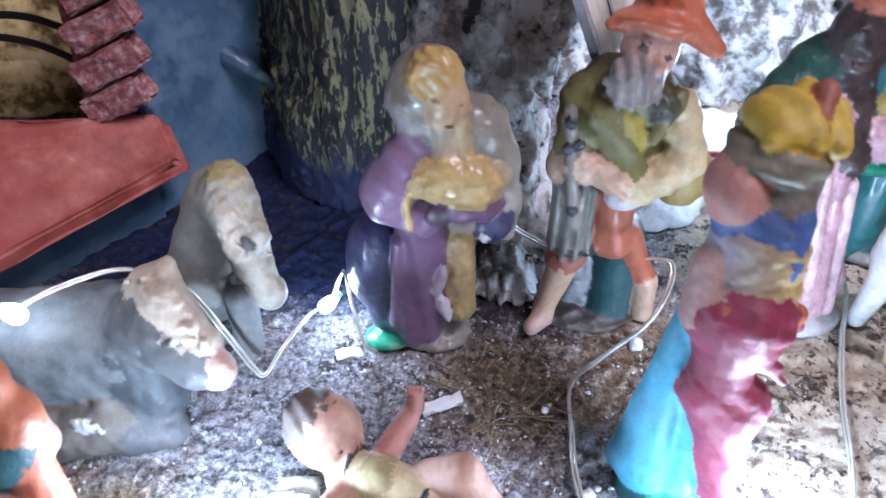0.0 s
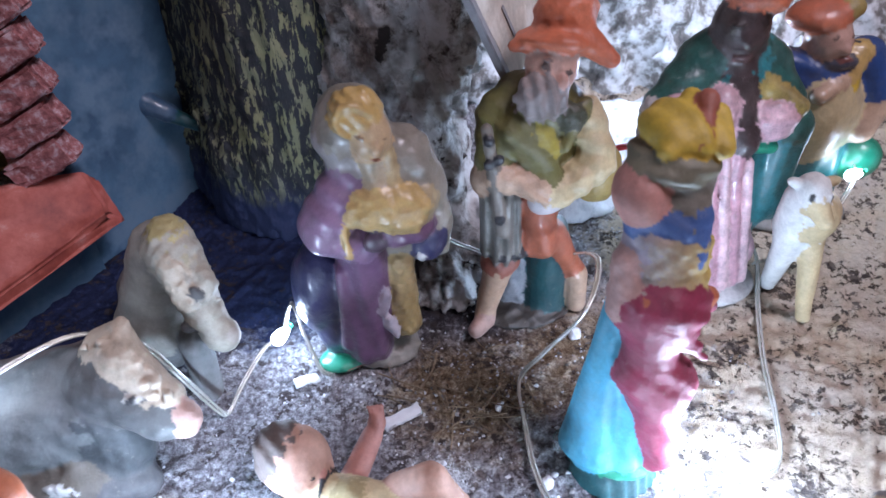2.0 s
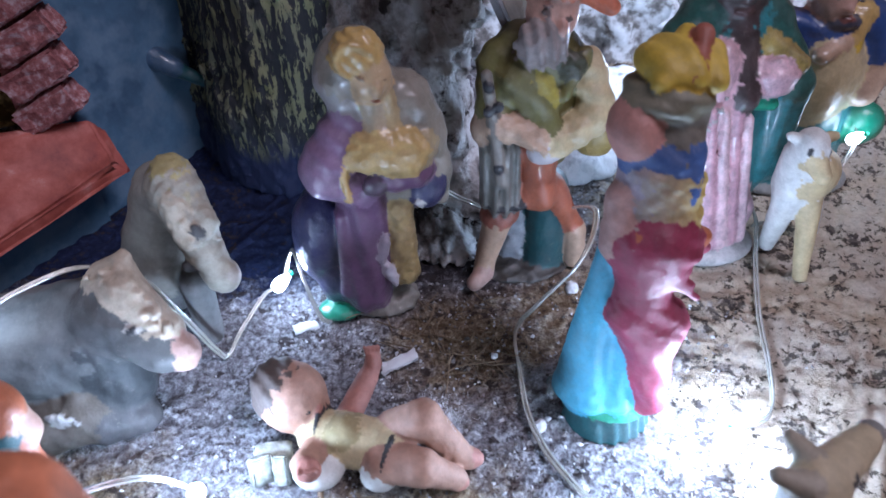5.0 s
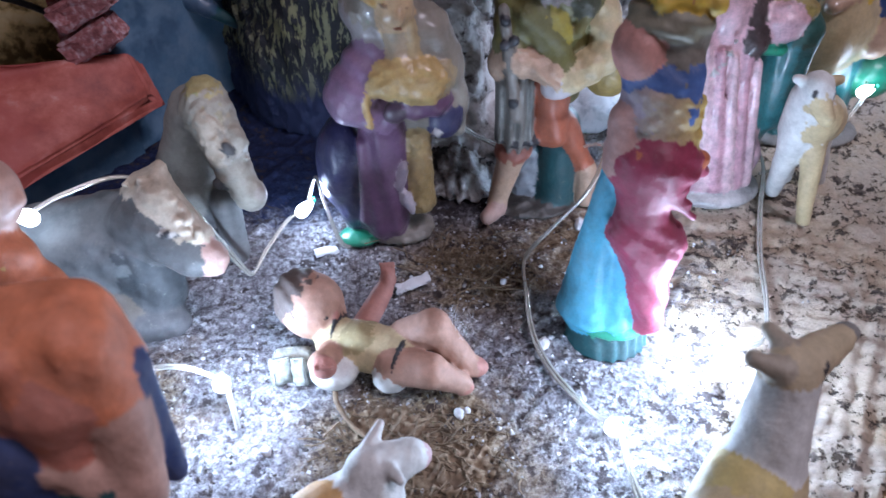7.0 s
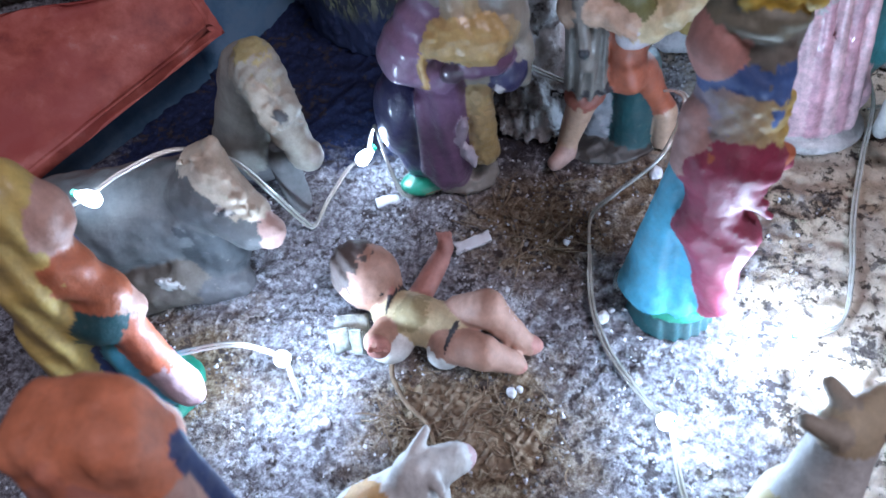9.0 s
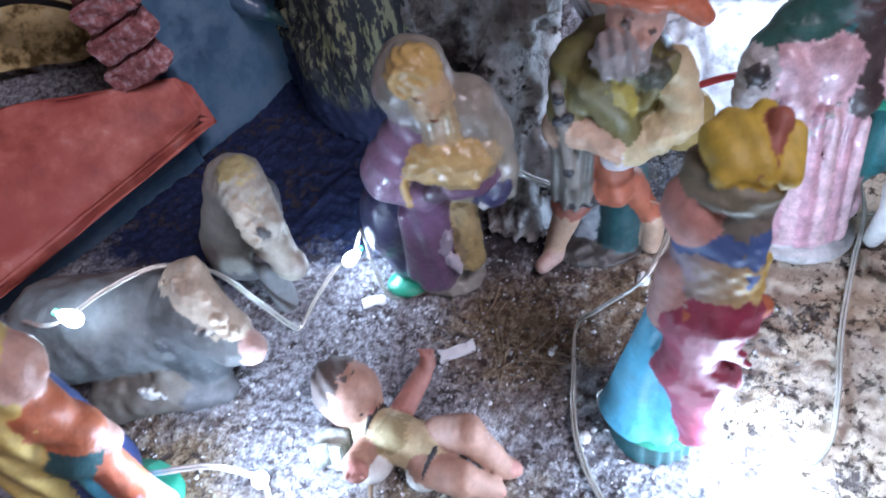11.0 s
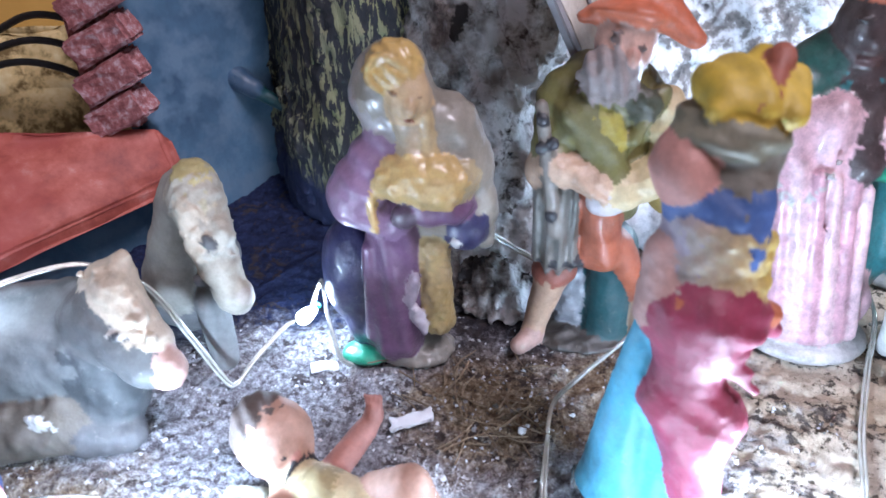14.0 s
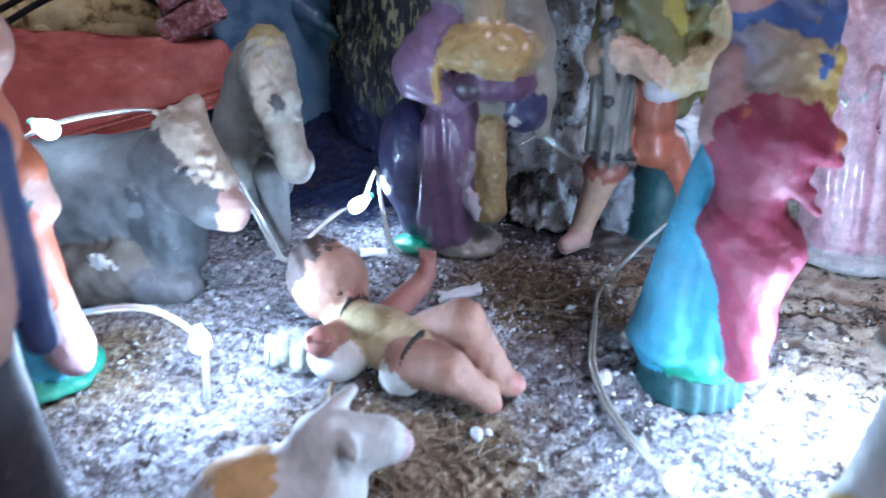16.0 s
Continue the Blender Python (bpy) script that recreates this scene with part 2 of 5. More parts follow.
STRAW = mottled("brown_straw", [(0.3, (0.09, 0.06, 0.04)), (0.55, (0.24, 0.17, 0.11)), (0.75, (0.45, 0.36, 0.25))], 180, 0.8)
WICKER = mottled("brown_wicker", [(0.3, (0.14, 0.08, 0.035)), (0.55, (0.34, 0.22, 0.11)), (0.75, (0.50, 0.37, 0.22))], 160, 0.6)
TABLE = mottled("brown_table_wood", [(0.3, (0.10, 0.045, 0.02)), (0.7, (0.24, 0.12, 0.05))], 30, 0.5, 200, 0.2)
WALLPAINT = mottled("plain_wall_paint", [(0.3, (0.40, 0.37, 0.33)), (0.7, (0.48, 0.45, 0.41))], 3, 0.9, 60, 0.3)
WIRE = mottled("clear_coated_silver_wire", [(0.3, (0.60, 0.58, 0.5)), (0.7, (0.85, 0.84, 0.8))], 200, 0.22, metallic=0.6, coat=0.6)
GREY_CLOTH = mottled("grey_green_cloth", [(0.35, (0.16, 0.17, 0.15)), (0.65, (0.42, 0.43, 0.40))], 260, 0.85, 700, 0.4)
WHITE_CARD = mottled("white_card", [(0.3, (0.70, 0.70, 0.74)), (0.7, (0.82, 0.82, 0.85))], 200, 0.8)


def glow_material(name, colour, strength):
    mat = bpy.data.materials.new(name)
    nt, bsdf = nodes_of(mat)
    bsdf.inputs["Base Color"].default_value = (0.9, 0.95, 1, 1)
    bsdf.inputs["Emission Color"].default_value = (*colour, 1)
    bsdf.inputs["Emission Strength"].default_value = strength
    bsdf.inputs["Roughness"].default_value = 0.2
    return mat


CHIP = mottled("green_chip", [(0.3, (0.01, 0.22, 0.10)), (0.7, (0.03, 0.36, 0.18))], 300, 0.4)
LED_GLOW = glow_material("lit_led_resin", (0.75, 0.9, 1.0), 14.0)


def clear_material():
    mat = bpy.data.materials.new("clear_glue")
    nt, bsdf = nodes_of(mat)
    bsdf.inputs["Base Color"].default_value = (0.85, 0.95, 0.95, 1)
    bsdf.inputs["Transmission Weight"].default_value = 0.9
    bsdf.inputs["Roughness"].default_value = 0.08
    return mat


CLEAR = clear_material()

# ---- helpers for shapes ----


def mesh_object(name, verts, faces, material, parent=None, smooth=True, origin=(0, 0, 0)):
    me = bpy.data.meshes.new(name)
    o = np.array(origin, float)
    me.from_pydata((np.asarray(verts, float) - o).tolist(), [], [list(map(int, f)) for f in faces])
    me.materials.append(material)
    me.polygons.foreach_set("use_smooth", [smooth] * len(me.polygons))
    me.update()
    ob = new(name, me)
    if parent:
        ob.parent = parent
        ob.matrix_basis = Matrix.Translation(Vector(o) - parent.matrix_basis.translation)
    else:
        ob.matrix_basis = Matrix.Translation(o)
    return ob


def part(name, bm, material, parent, label="", smooth=False):
    """Links a bmesh, in world metres, as one mesh under a thing."""
    me = bpy.data.meshes.new(name)
    bm.transform(Matrix.Translation(-world_place(parent)))
    bm.to_mesh(me)
    bm.free()
    me.materials.append(material)
    me.polygons.foreach_set("use_smooth", [smooth] * len(me.polygons))
    ob = new(name, me)
    ob.parent = parent
    return tagged(ob, label)


def world_place(ob):
    p = Vector((0, 0, 0))
    while ob:
        p += ob.matrix_basis.translation
        ob = ob.parent
    return p


def thing(name, place, label, category, group="", kind=""):
    ob = new(name)
    ob.empty_display_size = 0.01
    ob.matrix_basis = Matrix.Translation(Vector(place) * MM)
    return tagged(ob, label, category, group, kind)


def box_bm(m, half, bevel=0.4):
    """A bevelled box, millimetres, at the pose m (millimetres too)."""
    bm = bmesh.new()
    bmesh.ops.create_cube(bm, size=2)
    bmesh.ops.scale(bm, vec=half, verts=bm.verts)
    if bevel:
        bmesh.ops.bevel(bm, geom=bm.edges[:], offset=bevel, segments=2, affect="EDGES")
    bm.transform(Matrix.Scale(MM, 4) @ m)
    return bm


def roughen(bm, amp, scale, cuts=0):
    if cuts:
        bmesh.ops.subdivide_edges(bm, edges=bm.edges[:], cuts=cuts, use_grid_fill=True)
    bm.normal_update()
    for v in bm.verts:
        v.co += v.normal * noise.fractal(v.co * scale, 0.8, 2.0, 3) * amp * MM
    return bm


def glide(points, steps=8):
    """Catmull-Rom through the points."""
    p = [np.array(q, float) for q in points]
    p = [2 * p[0] - p[1]] + p + [2 * p[-1] - p[-2]]
    out = []
    for i in range(1, len(p) - 2):
        for k in range(steps):
            t = k / steps
            out.append(0.5 * (2 * p[i] + (p[i + 1] - p[i - 1]) * t + (2 * p[i - 1] - 5 * p[i] + 4 * p[i + 1] - p[i + 2]) * t * t
                              + (3 * p[i] - p[i - 1] - 3 * p[i + 1] + p[i + 2]) * t ** 3))
    out.append(p[-2])
    return np.array(out)


def tube_bm(points, radius, sides=7, steps=8, taper=1.0):
    """A round strand along the points, all in millimetres."""
    line = glide(points, steps)
    bm = bmesh.new()
    rings = []
    for i, c in enumerate(line):
        d = line[min(i + 1, len(line) - 1)] - line[max(i - 1, 0)]
        d = Vector(d).normalized()
        a = d.orthogonal().normalized() if i == 0 else (a - d * a.dot(d)).normalized()
        b = d.cross(a)
        r = radius * (1 + (taper - 1) * i / (len(line) - 1))
        rings.append([bm.verts.new((Vector(c) + (a * math.cos(q) + b * math.sin(q)) * r) * MM) for q in (2 * math.pi * j / sides for j in range(sides))])
    for r0, r1 in zip(rings, rings[1:]):
        for j in range(sides):
            bm.faces.new((r0[j], r0[(j + 1) % sides], r1[(j + 1) % sides], r1[j]))
    bm.faces.new(rings[0][::-1])
    bm.faces.new(rings[-1])
    return bm


def wobble(p, size, seed=0):
    """Cheap smooth noise, about -1 to 1, over an array of points in millimetres."""
    r = np.random.RandomState(seed)
    out = np.zeros(p.shape[:-1])
    for octave in range(3):
        for _ in range(6):
            k = r.normal(size=3) * 2.4 / size * 1.9 ** octave
            out += np.sin(p @ k + r.uniform(0, 6.28)) * 0.55 ** octave
    return out / 4.2


class Sculpt:
    """A solid of smoothly joined forms, in millimetres; each form has its paint."""

    def __init__(self, cell=0.8, join=2.5):
        self.cell, self.join, self.forms, self.cuts = cell, join, [], []

    def add(self, lo, hi, dist, paint, join, rough, wave):
        def full(p):
            d = dist(p)
            if rough:
                d = d + wobble(p, rough[1], len(self.forms)) * rough[0]
            if wave:
                d = d + np.sin(p @ np.array(wave[0], float)) * wave[1]
            return d
        self.forms.append((np.array(lo, float), np.array(hi, float), full, paint, self.join if join is None else join))

    def ball(self, c, r, paint, turn=(0, 0, 0), join=None, rough=None, wave=None):
        c = np.array(c, float)
        r = np.array(r if isinstance(r, tuple) else (r, r, r), float)
        m = np.array(Euler([radians(a) for a in turn]).to_matrix())

        def dist(p):
            q = (p - c) @ m
            k0 = np.sqrt(((q / r) ** 2).sum(-1))
            k1 = np.sqrt(((q / r ** 2) ** 2).sum(-1)) + 1e-9
            return k0 * (k0 - 1) / k1
        self.add(c - r.max(), c + r.max(), dist, paint, join, rough, wave)

    def limb(self, a, b, ra, rb, paint, join=None, rough=None, wave=None, flat=(1, 1, 1)):
        a, b, f = np.array(a, float), np.array(b, float), np.array(flat, float)

        def dist(p):
            ab = (b - a) / f
            q = (p - a) / f
            t = np.clip((q @ ab) / (ab @ ab), 0, 1)
            return np.sqrt(((q - t[..., None] * ab) ** 2).sum(-1)) - (ra + (rb - ra) * t)
        top = max(ra, rb) * f
        self.add(np.minimum(a, b) - top, np.maximum(a, b) + top, dist, paint, join, rough, wave)

    def slab(self, c, half, paint, turn=(0, 0, 0), soft=0.8, join=None, rough=None, wave=None):
        c, half = np.array(c, float), np.array(half, float)
        m = np.array(Euler([radians(a) for a in turn]).to_matrix())

        def dist(p):
            q = np.abs((p - c) @ m) - half + soft
            return np.sqrt((np.maximum(q, 0) ** 2).sum(-1)) + np.minimum(q.max(-1), 0) - soft
        self.add(c - np.linalg.norm(half), c + np.linalg.norm(half), dist, paint, join, rough, wave)

    def carve(self, c, r):
        c = np.array(c, float)
        self.cuts.append(lambda p: r - np.sqrt(((p - c) ** 2).sum(-1)))

    def field(self, p, start, step):
        d = np.full(p.shape[:-1], 12.0)
        for lo, hi, f, paint, k in self.forms:
            a = np.maximum(((lo - k - 2 - start) / step).astype(int), 0)
            b = np.maximum(((hi + k + 2 - start) / step).astype(int) + 2, 0)
            box = tuple(slice(i, j) for i, j in zip(a, b))
            e, old = f(p[box]), d[box]
            h = np.maximum(k - np.abs(old - e), 0) / k
            d[box] = np.minimum(old, e) - h * h * k / 4
        for cut in self.cuts:
            d = np.maximum(d, cut(p))
        return d

    def build(self, name, place, material, label, category, rough=(0.12, 2.0), group="", floor=0.0, parent=None, shift=(0, 0, 0), size=(1, 1, 1), lean=(0, 0)):
        h = self.cell
        lo = np.min([f[0] for f in self.forms], 0) - 3 * h
        hi = np.max([f[1] for f in self.forms], 0) + 3 * h
        lo[2] = max(lo[2], floor - 2 * h)
        n = np.ceil((hi - lo) / h).astype(int) + 1
        ax = [lo[i] + h * np.arange(n[i]) for i in range(3)]
        p = np.stack(np.meshgrid(*ax, indexing="ij"), -1)
        d = self.field(p, lo, h)
        d = d + wobble(p, rough[1], 7) * rough[0]
        d = np.maximum(d, floor - p[..., 2])
        s = d < 0
        corner = [(i, j, k) for i in (0, 1) for j in (0, 1) for k in (0, 1)]

        def view(a, c):
            return a[c[0]:n[0] - 1 + c[0], c[1]:n[1] - 1 + c[1], c[2]:n[2] - 1 + c[2]]
        count = sum(view(s, c).astype(np.int8) for c in corner)
        mask = (count > 0) & (count < 8)
        cells = np.argwhere(mask)
        index = np.full(mask.shape, -1)
        index[mask] = np.arange(len(cells))
        at = np.zeros((len(cells), 3))
        hits = np.zeros(len(cells))
        for a in corner:
            for axis in range(3):
                if a[axis]:
                    continue
                b = list(a)
                b[axis] = 1
                da, db = view(d, a)[mask], view(d, tuple(b))[mask]
                cross = (da < 0) != (db < 0)
                t = np.where(cross, da / np.where(cross, da - db, 1), 0)
                q = np.repeat(np.array([a], float), len(cells), 0)
                q[:, axis] = t
                at[cross] += q[cross]
                hits[cross] += 1
        verts = lo + (cells + at / hits[:, None]) * h
        faces = []
        for axis in range(3):
            u, v = (axis + 1) % 3, (axis + 2) % 3
            s0 = np.take(s, range(n[axis] - 1), axis)
            s1 = np.take(s, range(1, n[axis]), axis)
            e = np.argwhere(s0 != s1)
            e = e[(e[:, u] > 0) & (e[:, v] > 0) & (e[:, u] < n[u] - 1) & (e[:, v] < n[v] - 1)]
            inside = s0[tuple(e.T)]
            quad = []
            for du, dv in ((1, 1), (0, 1), (0, 0), (1, 0)):
                c = e.copy()
                c[:, u] -= du
                c[:, v] -= dv
                quad.append(index[tuple(c.T)])
            quad = np.stack(quad, 1)
            quad[~inside] = quad[~inside][:, ::-1]
            faces.append(quad)
        faces = np.concatenate(faces)
        near = np.full(len(verts), 1e9)
        paint = np.zeros((len(verts), 4))
        fray = wobble(verts, 2.2, 3) * 0.35
        for i, (a, b, f, col, k) in enumerate(self.forms):
            some = np.nonzero(((verts > a - 5) & (verts < b + 5)).all(1))[0]
            e = f(verts[some]) + (fray if i % 2 else -fray)[some]
            win = some[e < near[some]]
            near[win] = e[e < near[some]]
            paint[win] = (*col, 1)
        foot = np.array((place[0], place[1], 0.0))
        verts = foot + (verts - foot) * np.array(size) + np.array(shift)
        verts[:, :2] += verts[:, 2:] * np.array(lean)
        o = (np.array(place, float) + np.array(shift)) * MM
        ob = mesh_object(name, verts * MM, faces, material, parent, True, o)
        attr = ob.data.color_attributes.new("paint", "FLOAT_COLOR", "POINT")
        attr.data.foreach_set("color", paint.ravel())
        return tagged(ob, label, category, group)


# paints
SKIN, ROSY, TANSKIN, BROWN_SKIN = (0.56, 0.33, 0.26), (0.56, 0.27, 0.23), (0.54, 0.36, 0.25), (0.055, 0.035, 0.035)
CHILD_SKIN, CHILD_ROSY = (0.46, 0.26, 0.19), (0.46, 0.20, 0.16)
GOLD, YELLOW, MUSTARD, OLIVE = (0.56, 0.37, 0.13), (0.62, 0.42, 0.06), (0.36, 0.26, 0.08), (0.165, 0.15, 0.05)
PURPLE, PLUM, INDIGO, LILAC = (0.15, 0.075, 0.145), (0.24, 0.145, 0.24), (0.035, 0.035, 0.10), (0.36, 0.30, 0.36)
VEIL, GREY, LIGHT_GREY, DARK = (0.28, 0.245, 0.20), (0.24, 0.23, 0.22), (0.48, 0.46, 0.46), (0.02, 0.02, 0.025)
ORANGE, HAT, RUST = (0.50, 0.15, 0.07), (0.58, 0.16, 0.08), (0.38, 0.12, 0.08)
TURQUOISE, TEAL, DEEP_TEAL, GREEN = (0.08, 0.40, 0.58), (0.03, 0.19, 0.21), (0.015, 0.08, 0.09), (0.02, 0.28, 0.17)
MAGENTA, PINK, PALE_PINK = (0.30, 0.04, 0.085), (0.68, 0.43, 0.48), (0.62, 0.42, 0.44)
BLUE_SCARF, NAVY_P, WHITE, CREAM_P = (0.06, 0.12, 0.32), (0.025, 0.05, 0.16), (0.72, 0.72, 0.70), (0.60, 0.48, 0.28)
STONE_P, SAND, DARK_GREY, NOSE = (0.27, 0.27, 0.26), (0.52, 0.43, 0.33), (0.12, 0.125, 0.13), (0.52, 0.33, 0.28)

# ---- setting ----


def sheet(name, x0, x1, y0, y1, step, height, material, drop=None):
    nx, ny = int((x1 - x0) / step) + 1, int((y1 - y0) / step) + 1
    xs, ys = np.linspace(x0, x1, nx), np.linspace(y0, y1, ny)
    g = np.stack(np.meshgrid(xs, ys, indexing="ij"), -1)
    z = height(g)
    v = np.concatenate([g, z[..., None]], -1).reshape(-1, 3)
    idx = np.arange(nx * ny).reshape(nx, ny)
    f = np.stack([idx[:-1, :-1], idx[1:, :-1], idx[1:, 1:], idx[:-1, 1:]], -1).reshape(-1, 4)
    if drop is not None:
        keep = ~drop(v[f].mean(1))
        f = f[keep]
    used = np.unique(f)
    remap = np.full(len(v), -1)
    remap[used] = np.arange(len(used))
    return mesh_object(name, v[used] * MM, remap[f], material)


def ground_height(g):
    p = np.concatenate([g, np.zeros(g.shape[:-1] + (1,))], -1)
    z = wobble(p, 30, 1) * 0.8 + wobble(p, 4.2, 2) * 0.85 + wobble(p, 2.1, 5) * 0.5
    back = np.clip((g[..., 1] - 215) / 60, 0, 1)
    return z + back * back * 14 * (1 + 0.4 * wobble(p, 25, 9))


EDGE_A, EDGE_B = np.array((104.0, 48.0)), np.array((262.0, 304.0))


def beyond_edge(c):
    d = EDGE_B - EDGE_A
    return (c[:, 0] - EDGE_A[0]) * d[1] - (c[:, 1] - EDGE_A[1]) * d[0] > 0


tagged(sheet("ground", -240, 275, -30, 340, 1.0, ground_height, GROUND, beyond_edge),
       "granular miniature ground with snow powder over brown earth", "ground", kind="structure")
table = thing("table", (0, 0, -40), "brown wooden table under the miniature scene", "table", kind="structure")
part("tabletop", box_bm(Matrix.Translation((0, 150, -24)), (1000, 900, 16), 2), TABLE, table)
for name, m, half in (("wall_north", (0, 1500, 400), (1600, 30, 1100)), ("wall_south", (0, -1300, 400), (1600, 30, 1100)),
                      ("wall_west", (-1600, 100, 400), (30, 1400, 1100)), ("wall_east", (1600, 100, 400), (30, 1400, 1100)),
                      ("ceiling", (0, 100, 1530), (1600, 1400, 30)), ("floor", (0, 100, -730), (1600, 1400, 30))):
    bm = box_bm(Matrix.Translation(m), half, 0)
    me = bpy.data.meshes.new(name)
    bm.to_mesh(me)
    bm.free()
    me.materials.append(WALLPAINT)
    tagged(new(name, me), "plain painted surface closing the dim room", "wall" if "wall" in name else name, kind="structure")

# wicker border along the edge of the ground
tray = thing("wicker_border", (180, 175, -6), "brown woven wicker border along the edge of the ground", "tray")
along = (EDGE_B - EDGE_A) / np.linalg.norm(EDGE_B - EDGE_A)
outward = np.array((along[1], -along[0]))
length = np.linalg.norm(EDGE_B - EDGE_A)
for off, r, z in ((1.5, 2.2, -1.0), (9.5, 2.2, -0.5), (17.5, 2.4, -1.0)):
    pts = [(*(EDGE_A + along * s + outward * (off + 0.4 * math.sin(s))), z + 0.3 * math.sin(s * 0.7)) for s in np.linspace(-40, length + 20, 60)]
    part("rail", tube_bm(pts, r, 8, 2), WICKER, tray, smooth=True)
for i in range(62):
    s = -38 + i * 5.6
    a, b = EDGE_A + along * s, EDGE_A + along * (s + 2.0)
    pts = [(*(a + outward * 0.5), -2.2), (*(a + outward * 2.5), 1.4), (*(a + outward * 6), -0.6), (*(b + outward * 9.5), 1.9), (*(b + outward * 13), -0.8), (*(b + outward * 17.5), 1.6), (*(b + outward * 20), -2.5)]
    part("strand", tube_bm(pts, 1.35, 6, 3), WICKER, tray, smooth=True)


def ridge(name, place, material, label, forms, rough, cell=1.6, category="rock"):
    s = Sculpt(cell, 8)
    for c, r, turn in forms:
        s.ball(c, r, (0.5, 0.5, 0.5), turn)
    return s.build(name, place, material, label, category, rough)


ridge("rock", (95, 305, 0), ROCK, "grey cork rock powdered with snow behind the figurines",
      [((60, 300, 10), (45, 28, 55), (0, 0, 10)), ((120, 310, 10), (45, 26, 62), (0, 0, -8)), ((170, 318, 8), (50, 25, 48), (0, 0, -10))], (5.5, 16))
ridge("rock", (225, 330, 0), ROCK, "low grey rock with snow beside the wicker border",
      [((225, 330, 5), (40, 25, 40), (0, 0, -20)), ((205, 300, 2), (20, 18, 22), (0, 0, 0))], (4, 12))
ridge("snow_mound", (112, 240, 0), SNOW, "white mound of artificial snow at the foot of the rocks",
      [((100, 245, 0), (34, 24, 24), (0, 0, 0)), ((135, 255, 0), (30, 22, 26), (0, 0, 0)), ((75, 225, 0), (20, 20, 14), (0, 0, 0))], (2.0, 9), 1.4, "snow")
ridge("rock", (-150, 300, 0), ROCK, "grey cork rock in the shade behind the house",
      [((-190, 290, 5), (60, 40, 25), (0, 0, 0))], (4, 14), 2.2)

ridge("rock", (25, 178, 0), CORK, "dark crumbled bark rubble touched with snow between the figurines",
      [((22, 176, 0), (7, 6, 5), (0, 0, 20)), ((29, 182, 0), (9, 7, 8), (0, 0, -10)), ((18, 184, 0), (8, 7, 9), (0, 0, 0)), ((26, 170, 0), (5, 4, 3), (0, 0, 0))], (2.2, 3.0), 0.7)

# tree stump: dark bark with lichen, and the pale cork piece beside it
s = Sculpt(1.3, 10)
s.limb((-21, 246, 0), (-18, 250, 150), 36, 34, DARK, wave=((0.5, 0.3, 0.02), 0.9))
s.ball((-36, 234, 30), (12, 16, 12), DARK)
s.limb((-50, 264, 0), (-47, 268, 150), 22, 20, DARK, wave=((0.5, 0.3, 0.02), 0.9))
s.build("tree_stump", (-20, 236, 0), BARK, "dark tree stump bark spotted with yellow lichen", "tree", (1.4, 4.0))
s = Sculpt(1.2, 8)
s.limb((14, 213, 0), (13, 224, 60), 26, 22, GREY)
s.limb((13, 224, 60), (18, 232, 140), 22, 27, GREY)
s.ball((30, 200, 0), (18, 14, 16), GREY)
s.ball((20, 196, 38), (12, 9, 20), GREY)
s.ball((30, 204, 80), (9, 9, 24), GREY)
for c, r in (((22, 190, 62), 6), ((8, 193, 44), 5), ((30, 188, 30), 4), ((33, 193, 58), 4.5), ((10, 196, 80), 7), ((27, 187, 12), 4)):
    s.carve(c, r)
for k in range(14):
    s.carve((-4 + 3.1 * k, 190 + 3 * math.sin(k * 2.3), 18 + (k * 37) % 90), 2.2 + (k * 7) % 4 * 0.6)
s.build("cork_trunk", (14, 215, 0), CORK, "pale cork bark trunk mottled with snow and dark hollows", "tree", (2.4, 5.0))
# ---- painted house ----
house = thing("miniature_house", (-85, 205, 0), "blue painted miniature house with brick red trim", "house")
base_a, base_b = Vector((-91, 206.5, 0)), Vector((-60.5, 248.5, 0))
heading = math.atan2((base_b - base_a).y, (base_b - base_a).x)
on_wall = Matrix.Translation((base_a + base_b) / 2) @ Matrix.Rotation(heading, 4, "Z")
bm = box_bm(on_wall @ Matrix.Translation((0, 4, 70)), ((base_b - base_a).length / 2, 4, 71), 0.8)
roughen(bm, 1.2, 60, 3)
part("wall", bm, BLUE, house, "blue-grey painted wall with worn spots")
for i in range(6):
    z = 46 + i * 11.2
    bm = box_bm(pose(-92.5 + 0.3 * i, 200.5, z, 0, -27, 0), (10.5, 4.5, 4.4), 1.0)
    roughen(bm, 0.9, 220, 4)
    part("brick", bm, RED_DUSTY, house)
bm = box_bm(Matrix.Translation((-96.5, 205, 90)), (7.5, 3.0, 50), 0.4)
roughen(bm, 0.6, 120, 4)
part("pillar", bm, RED_DUSTY, house, "brick red pillar between the courses")
bm = bmesh.new()
top = [Vector(p) for p in ((-170, 175, 47), (-84, 202, 40), (-79, 199, 25), (-150, 100, 19))]
low = [p + Vector((3, 4, -5)) for p in top]
tv, bv = [bm.verts.new(p * MM) for p in top], [bm.verts.new(p * MM) for p in low]
bm.faces.new(tv[::-1])
bm.faces.new(bv)
for i in range(4):
    j = (i + 1) % 4
    bm.faces.new((tv[i], tv[j], bv[j], bv[i]))
bmesh.ops.recalc_face_normals(bm, faces=bm.faces[:])
bmesh.ops.bevel(bm, geom=bm.edges[:], offset=0.8 * MM, segments=2, affect="EDGES")
roughen(bm, 1.3, 90, 12)
part("roof", bm, RED, house, "sloping brick red lean-to roof", smooth=True)
a, b = Vector((-91, 206.5, 9)), Vector((-150, 127, 9))
